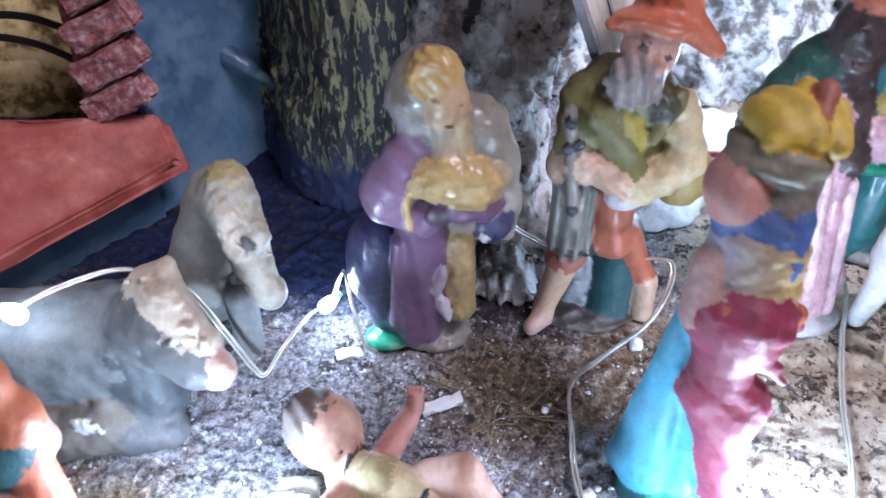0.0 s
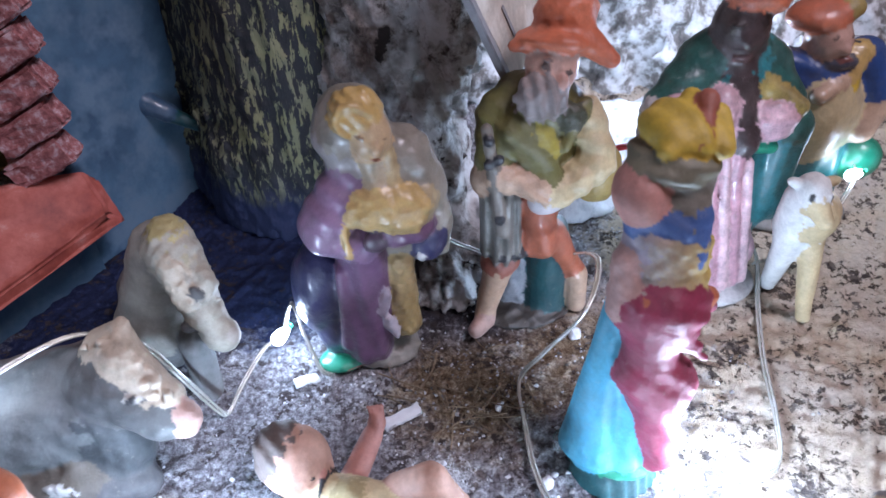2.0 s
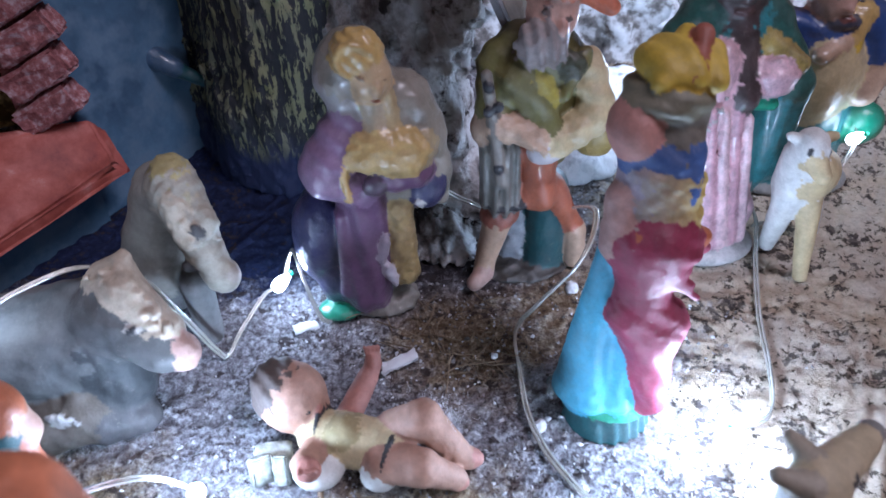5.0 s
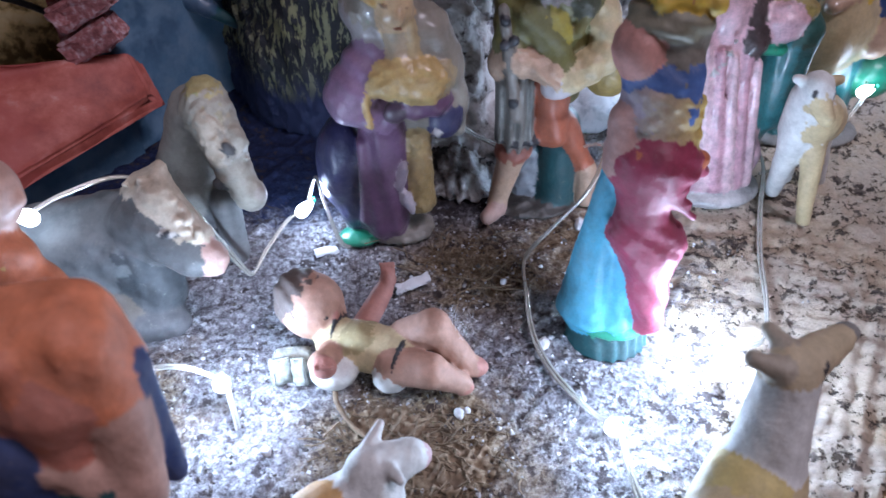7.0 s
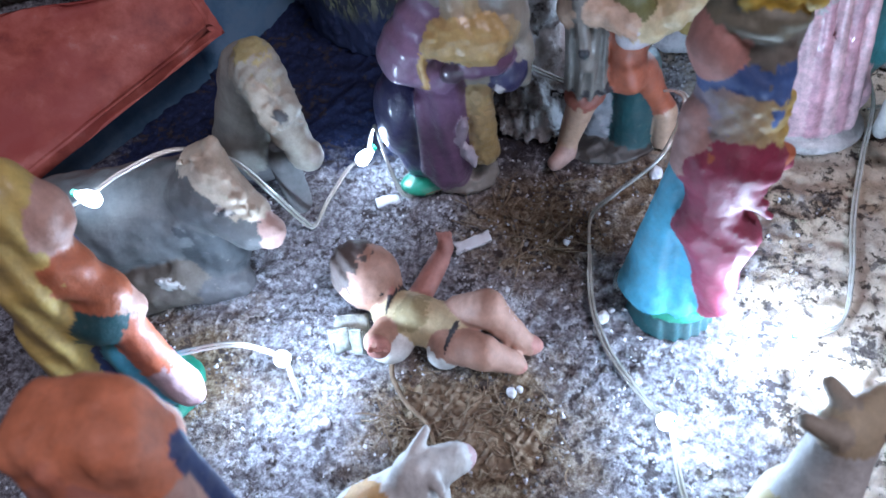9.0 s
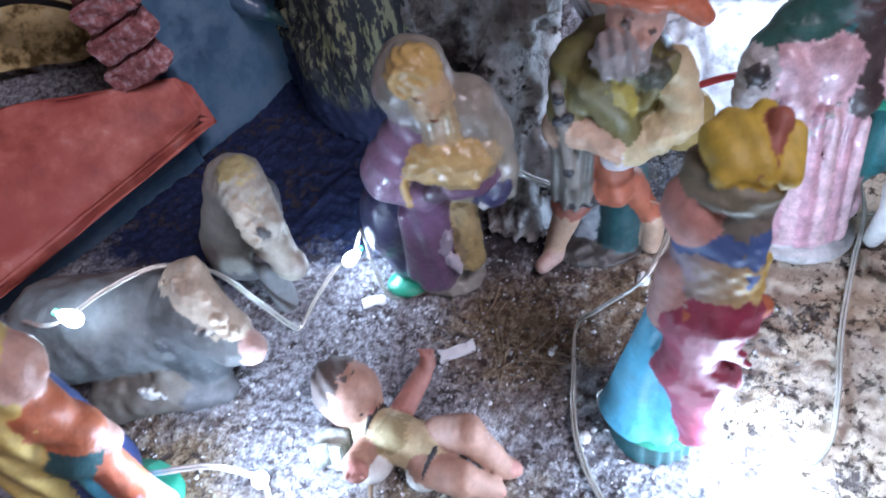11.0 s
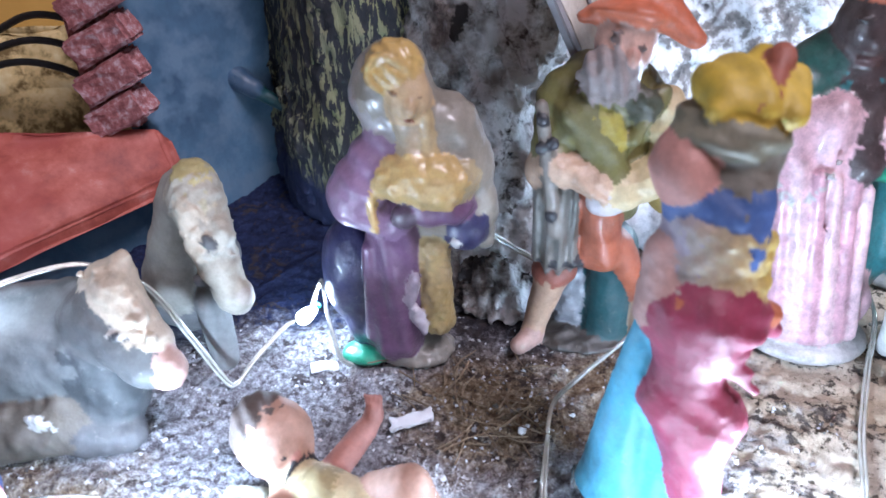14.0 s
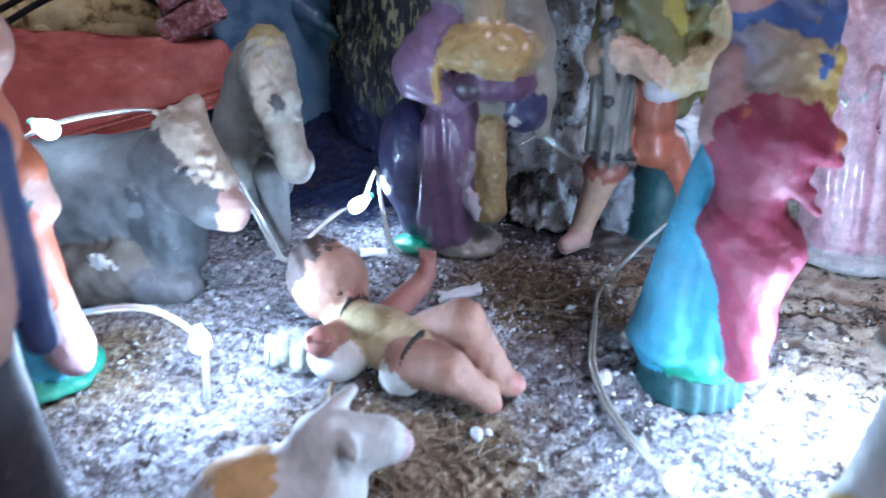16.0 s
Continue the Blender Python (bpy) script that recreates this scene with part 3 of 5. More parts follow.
m = Matrix.Translation((a + b) / 2) @ Matrix.Rotation(math.atan2((b - a).y, (b - a).x), 4, "Z")
part("side_wall", box_bm(m, ((b - a).length / 2, 2.5, 12), 0.6), BLUE, house)
s = Sculpt(0.7, 2)
s.limb((-71, 238, 44), (-64, 236, 41), 4.6, 3.4, (0.05, 0.10, 0.17))
s.limb((-64, 237, 40), (-53, 237, 33), 2.8, 1.8, DEEP_TEAL)
s.build("wall_peg", (-66, 237, 42), PAINT_GLOSSY, "", "", floor=-50, parent=house)
ochre = thing("ochre_card", (-215, 330, 0), "ochre yellow card standing behind the house", "card")
part("card", box_bm(pose(-215, 330, 60, -6, 0, 8), (105, 1.5, 62), 0.3), OCHRE, ochre)
bm = box_bm(pose(-165, 262, 30, 62, 0, 14), (45, 22, 0.8), 0.2)
roughen(bm, 5, 45, 16)
paper = thing("crumpled_paper", (-165, 262, 0), "crumpled cream patterned paper behind the house", "paper")
part("sheet", bm, PAPER, paper, smooth=True)
cable = thing("black_cable", (-150, 250, 0), "thin black cables looping behind the house", "cable")
for k in range(3):
    pts = [(-210, 230 + 6 * k, 20 + 8 * k), (-165, 238 + 3 * k, 44 + 5 * k), (-135, 236, 47 + 9 * k), (-108, 232, 34 + 12 * k), (-98, 226, 20 + 10 * k)]
    part("strand", tube_bm(pts, 1.3, 7), BLACK_CABLE, cable, smooth=True)

# grooved cream board leaning behind the standing man
board = thing("cream_board", (43, 175, 71), "cream grooved board leaning behind the bearded figurine", "board")
axis = Vector((-0.40, -0.28, 0.87)).normalized()
across = Vector((0.55, 0.78, 0.33))
across = (across - axis * across.dot(axis)).normalized()
m = Matrix.Translation((43.6, 175.4, 70)) @ Matrix((across, axis, across.cross(axis))).transposed().to_4x4()
bm = box_bm(m @ Matrix.Translation((20.5, 30, 0)), (19.6, 30, 0.9), 0.3)
roughen(bm, 0.5, 120, 8)
part("panel", bm, CREAM, board)
part("edge", box_bm(m @ Matrix.Translation((0, 30, 0)), (1.0, 31, 1.3), 0.3), GREY_EDGE, board, "grey-brown edge strip")
for k, (u, v) in enumerate(((9, 14), (9, 40), (18, 24), (18, 48), (27, 18), (27, 42), (35, 30))):
    part("groove", box_bm(m @ Matrix.Translation((u, v, 0.95)), (0.55, 6.5 - k % 3, 0.3), 0.1), GREY_EDGE, board)

rod = thing("red_rod", (84, 200, 0), "thin red rod lying behind the bearded figurine", "rod")
part("stem", tube_bm([(74, 196, 33), (84, 198, 35), (94, 202, 33)], 1.1, 8), mottled("red_plastic", [(0.3, (0.45, 0.03, 0.03)), (0.7, (0.6, 0.06, 0.05))], 120, 0.4), rod, smooth=True)

# ---- figurines ----
# kneeling figure in a purple robe
s = Sculpt(0.55, 2.0)
BUNDLE, LEG_GOLD = (0.54, 0.37, 0.15), (0.40, 0.28, 0.12)
s.limb((7, 154, 65), (9, 156, 44), 7.5, 11, (0.26, 0.225, 0.185), flat=(1, 0.8, 1), wave=((0.7, 0.3, 0.2), 0.3))
s.ball((0.8, 156, 74), (8.6, 8.6, 9.6), VEIL, turn=(0, 14, 0), rough=(0.3, 4))
s.limb((-3, 155, 71), (2, 154, 61), 5.6, 5, (0.33, 0.30, 0.29), join=2.5)
s.ball((2.6, 151, 79), (6.4, 5.6, 6.2), GOLD, join=1.4, rough=(0.3, 1.6), wave=((1.6, 0.3, 1.5), 0.22))
for k in range(7):
    a = 0.5 + 0.55 * k
    b = a + 0.6
    s.limb((1.4 + 3.6 * math.cos(a), 146.4, 79.4 + 3.8 * math.sin(a)), (1.4 + 3.6 * math.cos(b), 146.2, 79.4 + 3.8 * math.sin(b)), 0.85, 0.85, GOLD, join=0.5)
s.ball((5.4, 149.4, 73.2), (4.9, 4.6, 6.2), (0.58, 0.40, 0.22), turn=(0, 16, 0), join=1.6)
s.ball((6.6, 144.9, 72.4), (1.2, 1.3, 2.0), (0.58, 0.39, 0.22), join=1.2)
s.ball((3.4, 145.7, 75.2), (1.3, 0.6, 0.4), (0.26, 0.15, 0.08), turn=(0, 10, 0), join=0.3)
s.ball((8.4, 146.0, 74.6), (1.1, 0.6, 0.4), (0.26, 0.15, 0.08), turn=(0, 10, 0), join=0.3)
s.ball((6.4, 145.4, 69.4), (1.2, 0.6, 0.4), (0.40, 0.17, 0.10), join=0.3)
s.limb((9.4, 148.6, 69), (9.8, 147.6, 60), 1.0, 1.2, (0.46, 0.34, 0.18), join=1.4)
s.limb((5.0, 149, 66.5), (6.5, 148, 58.5), 2.2, 2.6, (0.42, 0.33, 0.22), join=1.5)
s.limb((13, 156, 64), (19.5, 155, 44), 7.2, 5.0, VEIL, rough=(0.35, 3.2), wave=((0.5, 0.6, 0.3), 0.25))
s.limb((6, 156, 68), (16, 157, 55), 6.0, 7.0, VEIL, join=4, rough=(0.25, 4))
s.limb((19.5, 155, 46), (21.5, 156, 35), 4.6, 2.6, VEIL, rough=(0.3, 3))
s.limb((-1, 154, 60), (-6.5, 151, 51), 6.2, 7.2, PLUM, wave=((0.6, 0.2, 0.8), 0.3))
s.ball((-8.2, 149.8, 48.4), (6.8, 6.4, 6.0), PLUM, turn=(0, 24, 0))
s.limb((-9, 147.5, 46), (1.5, 146.2, 43.4), 4.0, 3.2, PLUM, join=1.5, wave=((0.5, 0.2, 0.8), 0.25))
s.limb((-3.4, 144.6, 51.5), (-2.6, 143.2, 43.4), 0.85, 0.85, GOLD, join=0.5)
s.ball((8.6, 146.6, 55.8), (10.0, 4.6, 5.0), BUNDLE, turn=(0, 4, 0), rough=(0.4, 2.4), join=3)
s.limb((0.8, 145.4, 53.5), (13, 144.6, 52.0), 2.8, 3.0, BUNDLE, rough=(0.3, 2.4), join=3)
s.ball((16.2, 149.5, 54), (4, 4.5, 5), (0.44, 0.34, 0.20), rough=(0.4, 2), join=2)
s.ball((10, 148, 47.6), (9.4, 5.6, 4.2), PURPLE, wave=((0.9, 0.2, 0.4), 0.3))
s.ball((17.2, 152.4, 40.5), (5.6, 6, 6.2), INDIGO)
s.ball((16, 147, 38.6), (1.8, 1.0, 1.3), LIGHT_GREY, join=0.5, rough=(0.3, 1.5))
s.ball((4.4, 143.6, 47.2), (3.2, 1.8, 3.3), (0.06, 0.035, 0.06), join=0.5)
s.limb((0.5, 150.5, 40), (-0.5, 150.5, 8), 6.8, 7.4, PURPLE, wave=((1.0, 0, 0.15), 0.4))
s.limb((-5.6, 146.5, 36), (-6.0, 146.5, 10), 1.4, 1.8, PURPLE, join=2)
s.limb((9.6, 149.8, 36), (10.6, 149.6, 14), 4.0, 4.2, LEG_GOLD, join=1.2, rough=(0.4, 1.3))
s.ball((5.0, 145.0, 25.5), (1.7, 1.4, 5.2), LILAC, turn=(0, 10, 0), join=0.7, rough=(0.4, 2.2))
s.ball((6.4, 145.2, 17.0), (1.9, 1.4, 4.6), (0.50, 0.44, 0.50), turn=(0, -16, 0), join=0.7, rough=(0.4, 2.2))
s.ball((-12, 157, 23), (8.2, 9, 16.5), INDIGO, wave=((0.7, 0.4, 0), 0.3))
s.ball((-9, 155, 9), (6, 7, 8), INDIGO)
s.ball((-9, 149, 1.6), (6.5, 5, 2.2), GREEN, join=1)
s.ball((4, 152.5, 2.2), (10.5, 8.5, 4), (0.24, 0.21, 0.18), join=1, rough=(0.5, 2.5))
s.build("kneeling_figurine", (1, 153, 0), PAINT_GLOSSY, "glossy kneeling plaster figurine with golden head and purple robe", "figurine", group="nativity figurines")

# standing man with an orange hat
s = Sculpt(0.6, 2.0)
s.limb((48, 168, 67), (49, 167, 44), 11.5, 10, OLIVE, flat=(1.12, 0.82, 1), rough=(0.5, 5), wave=((0.5, 0.2, 0.5), 0.3))
s.limb((38.5, 166, 67.5), (37.5, 162, 57), 6.0, 5.6, OLIVE, wave=((0.3, 0.2, 1.1), 0.25))
s.limb((42, 160, 66), (51, 157, 53), 4.6, 3.4, OLIVE, join=2, wave=((0.6, 0.1, 0.9), 0.2))
s.limb((62, 166, 66), (64.5, 161, 55), 4.8, 5.0, CREAM_P, wave=((0.3, 0.2, 1.0), 0.3))
s.limb((63.5, 160, 53), (52, 155.5, 48.5), 4.9, 4.2, CREAM_P, rough=(0.4, 3), wave=((1.0, 0.2, 0.3), 0.3))
s.ball((49.5, 154.6, 46.4), (4.4, 3.0, 3.0), (0.60, 0.55, 0.56), join=1)
s.ball((34.2, 161.5, 51.5), (3.8, 4.4, 5.0), TANSKIN, join=1.5)
s.limb((37, 157.5, 54.5), (47, 155, 51.5), 4.0, 3.4, TANSKIN, rough=(0.3, 2))
for i in range(3):
    s.limb((43 + i * 1.6, 152.6, 53 - i), (45.5 + i * 1.6, 151.6, 50.8 - i), 0.9, 0.8, TANSKIN, join=0.5)
s.ball((48.6, 158.2, 63.5), (2.8, 2.2, 6.2), (0.36, 0.30, 0.05), turn=(0, -34, 0), join=3, rough=(0.25, 2))
s.ball((56, 159.6, 69), (4.0, 2.6, 3.4), (0.05, 0.055, 0.03), turn=(0, 36, 0), join=3, rough=(0.5, 1.6))
s.limb((60.5, 162.5, 71), (54.5, 157.6, 61), 1.6, 1.2, OLIVE, join=2)
s.ball((67.6, 170, 45), (7.6, 7, 9.4), MUSTARD, rough=(0.3, 3))
s.limb((38, 160, 45), (39.4, 160.5, 30), 5.4, 6.0, (0.20, 0.19, 0.17), wave=((2.0, 0, 0), 0.6))
s.limb((33.7, 155.6, 69.5), (38.4, 155, 38), 1.5, 1.8, (0.19, 0.165, 0.14), join=0.9)
for x, z in ((34.0, 67), (34.0, 60.2), (36.6, 61.4), (37.2, 43)):
    s.ball((x, 153.8, z), (1.5, 1.0, 1.7), DARK, join=0.3)
s.ball((40.2, 160, 28.6), (6.6, 5.8, 1.8), DARK, join=1, wave=((1.1, 0, 0), 0.4))
TROUSER = (0.40, 0.115, 0.06)
s.limb((48.5, 160.5, 44), (50, 160, 30), 5.0, 5.4, TROUSER, wave=((0.9, 0, 0.3), 0.25))
s.limb((54, 162, 31), (62, 164, 15), 3.8, 3.2, TROUSER)
s.ball((39.2, 161.5, 22.8), (5.8, 5, 3.8), RUST, join=1.2)
s.limb((38.4, 161.2, 20), (34.8, 160, 5), 4.3, 3.0, TANSKIN)
s.limb((34.4, 158, 3.2), (31.2, 154.5, 2.6), 3.0, 2.5, NOSE)
s.limb((54, 167, 28), (54, 166, 2), 6.3, 6.6, DEEP_TEAL)
s.ball((45.5, 168, 10), (7, 4.6, 11), (0.32, 0.33, 0.36), join=1, rough=(0.6, 2.5))
s.limb((63, 163, 13), (63.4, 162, 3), 3.4, 3.0, TANSKIN)
s.ball((47, 164, 0.2), (15, 9, 2.4), (0.06, 0.055, 0.05), join=1, rough=(0.5, 3))
s.ball((51, 163.4, 81.5), (6.6, 6.2, 7.2), SKIN)
s.ball((52.2, 157.0, 80.2), (1.5, 1.5, 1.8), (0.60, 0.32, 0.25), join=1)
s.ball((48, 159.0, 75.6), (6.8, 4.4, 6.2), (0.28, 0.23, 0.22), rough=(0.4, 2), wave=((1.9, 0, 0.3), 0.5))
s.ball((52.4, 166, 86.6), (10.5, 9.6, 2.6), HAT, turn=(-14, 10, 10), wave=((0.4, 0.25, 0), 0.5))
s.limb((48, 164.5, 87.2), (42.2, 165, 86.2), 3.6, 2.0, HAT, flat=(1, 1, 0.7))
s.ball((55, 169, 92), (7.8, 7.6, 7.4), HAT, turn=(0, 12, 0), rough=(0.5, 4))
s.limb((57, 165, 88.5), (64.6, 160.6, 83), 4.8, 2.6, HAT, flat=(1, 1, 0.8))
s.ball((48, 157.9, 83.6), (1.1, 0.5, 0.5), (0.12, 0.08, 0.07), turn=(0, 20, 0), join=0.2)
s.ball((54, 157.6, 81.8), (1.1, 0.5, 0.5), (0.12, 0.08, 0.07), turn=(0, 20, 0), join=0.2)
s.ball((48, 158.0, 85.2), (1.5, 0.6, 0.35), (0.20, 0.12, 0.10), turn=(0, 20, 0), join=0.2)
s.build("standing_figurine", (48, 165, 0), PAINT, "bearded standing plaster figurine with orange hat and olive jacket", "figurine", group="nativity figurines")

# woman with a yellow cap, seen from behind
s = Sculpt(0.55, 1.8)
s.ball((58.5, 105, 92.5), (8.2, 8, 5), YELLOW, turn=(0, 12, 0), join=1, wave=((1.1, 0.4, 0), 0.35))
s.limb((53.5, 99, 92), (61, 109, 96.5), 1.8, 2.2, YELLOW, join=1)
s.limb((64, 99.5, 91.5), (65.5, 106, 94.5), 2.4, 2.2, YELLOW, join=1)
s.limb((60, 98, 92.5), (62, 104, 97), 1.1, 1.4, RUST, join=0.6)
s.ball((62.5, 105.5, 97.6), (2.2, 2.2, 2.4), RUST, join=1)
s.ball((57, 104, 87.8), (8.8, 8.6, 4.2), (0.22, 0.20, 0.14), join=1, wave=((0.5, 0.5, 1.5), 0.25))
s.ball((50.8, 102, 82), (5.2, 6.4, 6.2), ROSY, join=1.2)
s.ball((46.9, 102, 82), (1.5, 1.5, 1.4), ROSY, join=1.2)
s.ball((48, 99.2, 83), (0.6, 0.8, 0.6), DARK, join=0.2)
s.limb((59.5, 104, 83), (59, 102.5, 72), 6.4, 6.2, (0.20, 0.18, 0.15), rough=(0.4, 3), join=3)
s.limb((53, 101.5, 77), (58, 101, 75.5), 4.6, 5.6, BLUE_SCARF, join=3, wave=((0.6, 0.3, 0.8), 0.3))
s.limb((62, 99, 77), (62, 97.5, 69), 2.8, 2.4, BLUE_SCARF, join=2)
s.limb((55, 102, 71), (57, 102, 60), 5.8, 6.2, LILAC, join=3)
s.limb((50.5, 100.5, 67), (50.5, 99.5, 57), 3.6, 3.8, (0.50, 0.30, 0.27), join=2, rough=(0.25, 2.5))
for k in range(13):
    a = -1.0 + 0.19 * k
    x, y = 58.2 + 7.8 * math.sin(a), 103 - 7.2 * math.cos(a)
    tone = k / 12
    hair = tuple(u + (v - u) * tone for u, v in zip((0.34, 0.29, 0.32), (0.62, 0.44, 0.10)))
    s.limb((x, y, 74 - 0.3 * k), (x + 0.8, y + 0.6, 59), 1.3, 1.8, hair, join=0.9, rough=(0.4, 2.2))
s.limb((54, 95.8, 60), (69.5, 101, 55.5), 2.2, 1.8, ORANGE, join=1)
s.ball((59.5, 100, 55), (9.6, 7.6, 6.0), MAGENTA, wave=((0.6, 0.2, 1.2), 0.4))
s.ball((52.2, 99.5, 57), (4.6, 5.4, 6.2), MAGENTA, join=2.5)
for k in range(4):
    s.limb((51.5 + 2.2 * k, 94.6 - 0.3 * k, 60 - 2.6 * k), (63 + 1.6 * k, 94.4, 55.5 - 3.6 * k), 0.9, 0.8, MAGENTA, join=1.6)
s.limb((64, 100, 55), (71.5, 103, 51), 4.0, 1.4, MAGENTA)
s.limb((58, 99.5, 57), (57.5, 98.5, 46), 8.6, 5.8, MAGENTA, wave=((0.7, 0.2, 0.35), 0.3))
s.ball((58.8, 98, 38.5), (9.0, 6.2, 6.6), MAGENTA, turn=(0, 16, 0), rough=(0.3, 4), join=3)
s.ball((63.5, 98.5, 34), (5.6, 5, 6), MAGENTA, rough=(0.4, 4), join=3)
s.limb((60.5, 98, 33), (64.5, 98.5, 11), 6.4, 4.0, MAGENTA, join=3, wave=((0.7, 0.2, 0.7), 0.25))
s.limb((52.5, 104.5, 52), (52, 105, 12), 4.4, 8.6, TURQUOISE, wave=((0.8, 0.6, 0), 0.5), flat=(1, 0.9, 1))
s.limb((57, 102.5, 40), (58, 102.5, 11), 4.0, 6.4, TURQUOISE, wave=((0.9, 0.5, 0), 0.5))
s.ball((54, 104.5, 11), (11.4, 9.4, 3.0), TURQUOISE, wave=((0.9, 0.7, 0), 0.4))
s.ball((57, 102.5, 8.2), (9.5, 8.2, 1.6), GREEN, join=1)
s.limb((56.5, 104, 5), (56.5, 104, 0), 8.6, 9.4, DEEP_TEAL, flat=(1.15, 1.0, 0.5), join=1, wave=((1.8, 1.3, 0), 0.4))
s.build("standing_figurine", (58, 104, 0), PAINT_SHAWL, "plaster woman figurine with yellow cap, magenta shawl and turquoise skirt", "figurine", group="nativity figurines", shift=(1, -0.5, 0), size=(1, 1, 0.965), lean=(0.05, 0.11))

# king in a green cloak and pink robe
s = Sculpt(0.85, 2.5)
s.ball((106, 179, 81), (7.5, 8, 9.5), BROWN_SKIN)
s.ball((105, 171.5, 79.5), (1.8, 1.6, 2), BROWN_SKIN, join=1.5)
s.ball((104.8, 172.2, 75.6), (2.6, 1.1, 1.0), (0.10, 0.05, 0.05), join=0.5)
for x in (101.8, 108.4):
    s.ball((x, 172.8, 82.2), (1.4, 0.8, 0.7), (0.16, 0.14, 0.14), join=0.3)
    s.ball((x, 172.6, 84.2), (2.0, 0.9, 0.7), (0.03, 0.02, 0.02), join=0.8)
s.ball((109, 180, 90), (9.5, 9, 4.5), HAT, turn=(0, 8, 0), wave=((0.6, 0.4, 0.5), 0.5))
s.limb((106, 179, 74), (107, 178, 64), 6, 8, BROWN_SKIN)
CLOAK = (0.03, 0.105, 0.09)
s.limb((108, 183, 66), (110, 182, 20), 14, 17, TEAL, flat=(1, 0.8, 1))
s.limb((100, 182, 71), (86, 175, 61), 8.0, 5.5, CLOAK, wave=((0.3, 0.2, 0.8), 0.3))
s.ball((98, 175.6, 66), (3.6, 1.6, 5), TEAL, turn=(0, 24, 0), join=1.5)
s.limb((113, 180, 72), (109, 174, 63), 5.5, 3.2, CLOAK, join=1.5)
s.limb((116, 182, 68), (126, 177, 52), 8.5, 7, CLOAK, wave=((0.5, 0.2, 0.8), 0.3))
s.limb((126, 177, 50), (124, 178, 24), 6.5, 7, TEAL, wave=((0.8, 0.3, 0), 0.4))
s.limb((92, 172, 58), (103, 166, 8), 8.5, 10, PINK, rough=(0.6, 7), wave=((0.62, 0.2, 0.16), 0.7), flat=(1, 0.75, 1))
s.limb((100, 171, 60), (112, 169, 12), 7.5, 8.5, PINK, rough=(0.6, 7), wave=((0.75, 0.1, -0.1), 0.6), flat=(1, 0.75, 1))
for k in range(6):
    s.limb((90 + 4.2 * k, 163.6 + 0.9 * abs(k - 2.5), 54 - 1.5 * k), (96.5 + 3.6 * k, 157.8 + 1.2 * abs(k - 2.5), 8), 1.2, 2.0, (0.70, 0.47, 0.51) if k % 2 else (0.58, 0.32, 0.38), join=1.8)
s.limb((83, 171, 61), (81.5, 168, 54), 4.6, 4.2, LIGHT_GREY, wave=((0, 0, 2.4), 0.3))
s.ball((82, 167, 61), (3, 2.4, 3), DARK, join=0.5)
s.limb((107, 172, 60), (109, 167, 52), 4.2, 3.6, BROWN_SKIN)
s.ball((117, 170, 57), (7, 5, 6), PINK, wave=((0, 0.4, 1.2), 0.35))
s.limb((110, 169, 50), (118, 169, 49), 2.2, 2, GREEN, join=1)
s.limb((114, 175, 66), (124, 171, 60), 4, 3, MUSTARD, join=1)
for i in range(10):
    a = math.pi * (0.05 + 0.9 * i / 9)
    s.ball((94 - 7 * math.cos(a), 164.5 - 0.2 * i, 57 - 13 * math.sin(a)), 0.9, LIGHT_GREY, join=0.2)
s.ball((106, 167, 3), (16, 13, 4), LIGHT_GREY, join=1)
s.build("standing_figurine", (107, 172, 0), PAINT_PATCHY, "plaster king figurine in green cloak and pink robe", "figurine", group="nativity figurines")

# king in a yellow robe with blue shoulders
s = Sculpt(0.9, 2.5)
s.ball((144, 184, 75), (6.5, 7, 8), SKIN)
s.ball((146, 177.5, 74), (1.6, 1.6, 1.8), SKIN, join=1)
s.ball((140, 186, 83), (9, 8, 5), HAT, turn=(0, -8, 0))
s.ball((148, 186, 85), (5, 5, 4), MUSTARD)
s.ball((146.5, 179.4, 69), (5, 3, 2.4), (0.05, 0.055, 0.09), join=1.2)
s.ball((146.6, 177.4, 70.8), (2.2, 1.0, 0.8), (0.22, 0.07, 0.06), join=0.4)
for x in (143.2, 149.6):
    s.ball((x, 178.0, 76.2), (1.2, 0.7, 0.6), (0.06, 0.05, 0.05), join=0.3)
    s.ball((x, 178.2, 78.0), (1.9, 0.8, 0.5), (0.14, 0.08, 0.06), join=0.5)
s.limb((133, 185, 66), (146, 183, 63), 7, 6, (0.03, 0.075, 0.24), wave=((0.5, 0, 0.9), 0.4))
s.limb((154, 184, 70), (150, 180, 60), 4, 3.5, GOLD)
s.limb((159, 187, 68), (163, 184, 56), 5.5, 6, (0.03, 0.075, 0.24))
s.limb((154, 184, 68), (150, 178, 58), 3.4, 2.6, YELLOW, join=1)
s.limb((165, 184, 52), (160, 180, 42), 6, 5, TANSKIN)
s.ball((145, 183, 48), (14, 11, 19), CREAM_P, wave=((0.4, 0.2, 0), 0.3))
s.limb((147, 178, 62), (140, 174, 60), 3, 2.6, TANSKIN, join=1)
s.limb((147, 188, 32), (149, 188, 3), 15, 14, TEAL, flat=(1, 0.8, 1), wave=((0.7, 0.3, 0), 0.5))
s.ball((166, 184, 27), (8, 7, 8.5), GREEN)
s.ball((150, 188, 2), (20, 14, 4), STONE_P)
s.build("standing_figurine", (149, 187, 0), PAINT_GLOSSY, "plaster king figurine in cream robe with blue cape", "figurine", group="nativity figurines", shift=(1, 13, 0), size=(1.05, 1, 0.9))


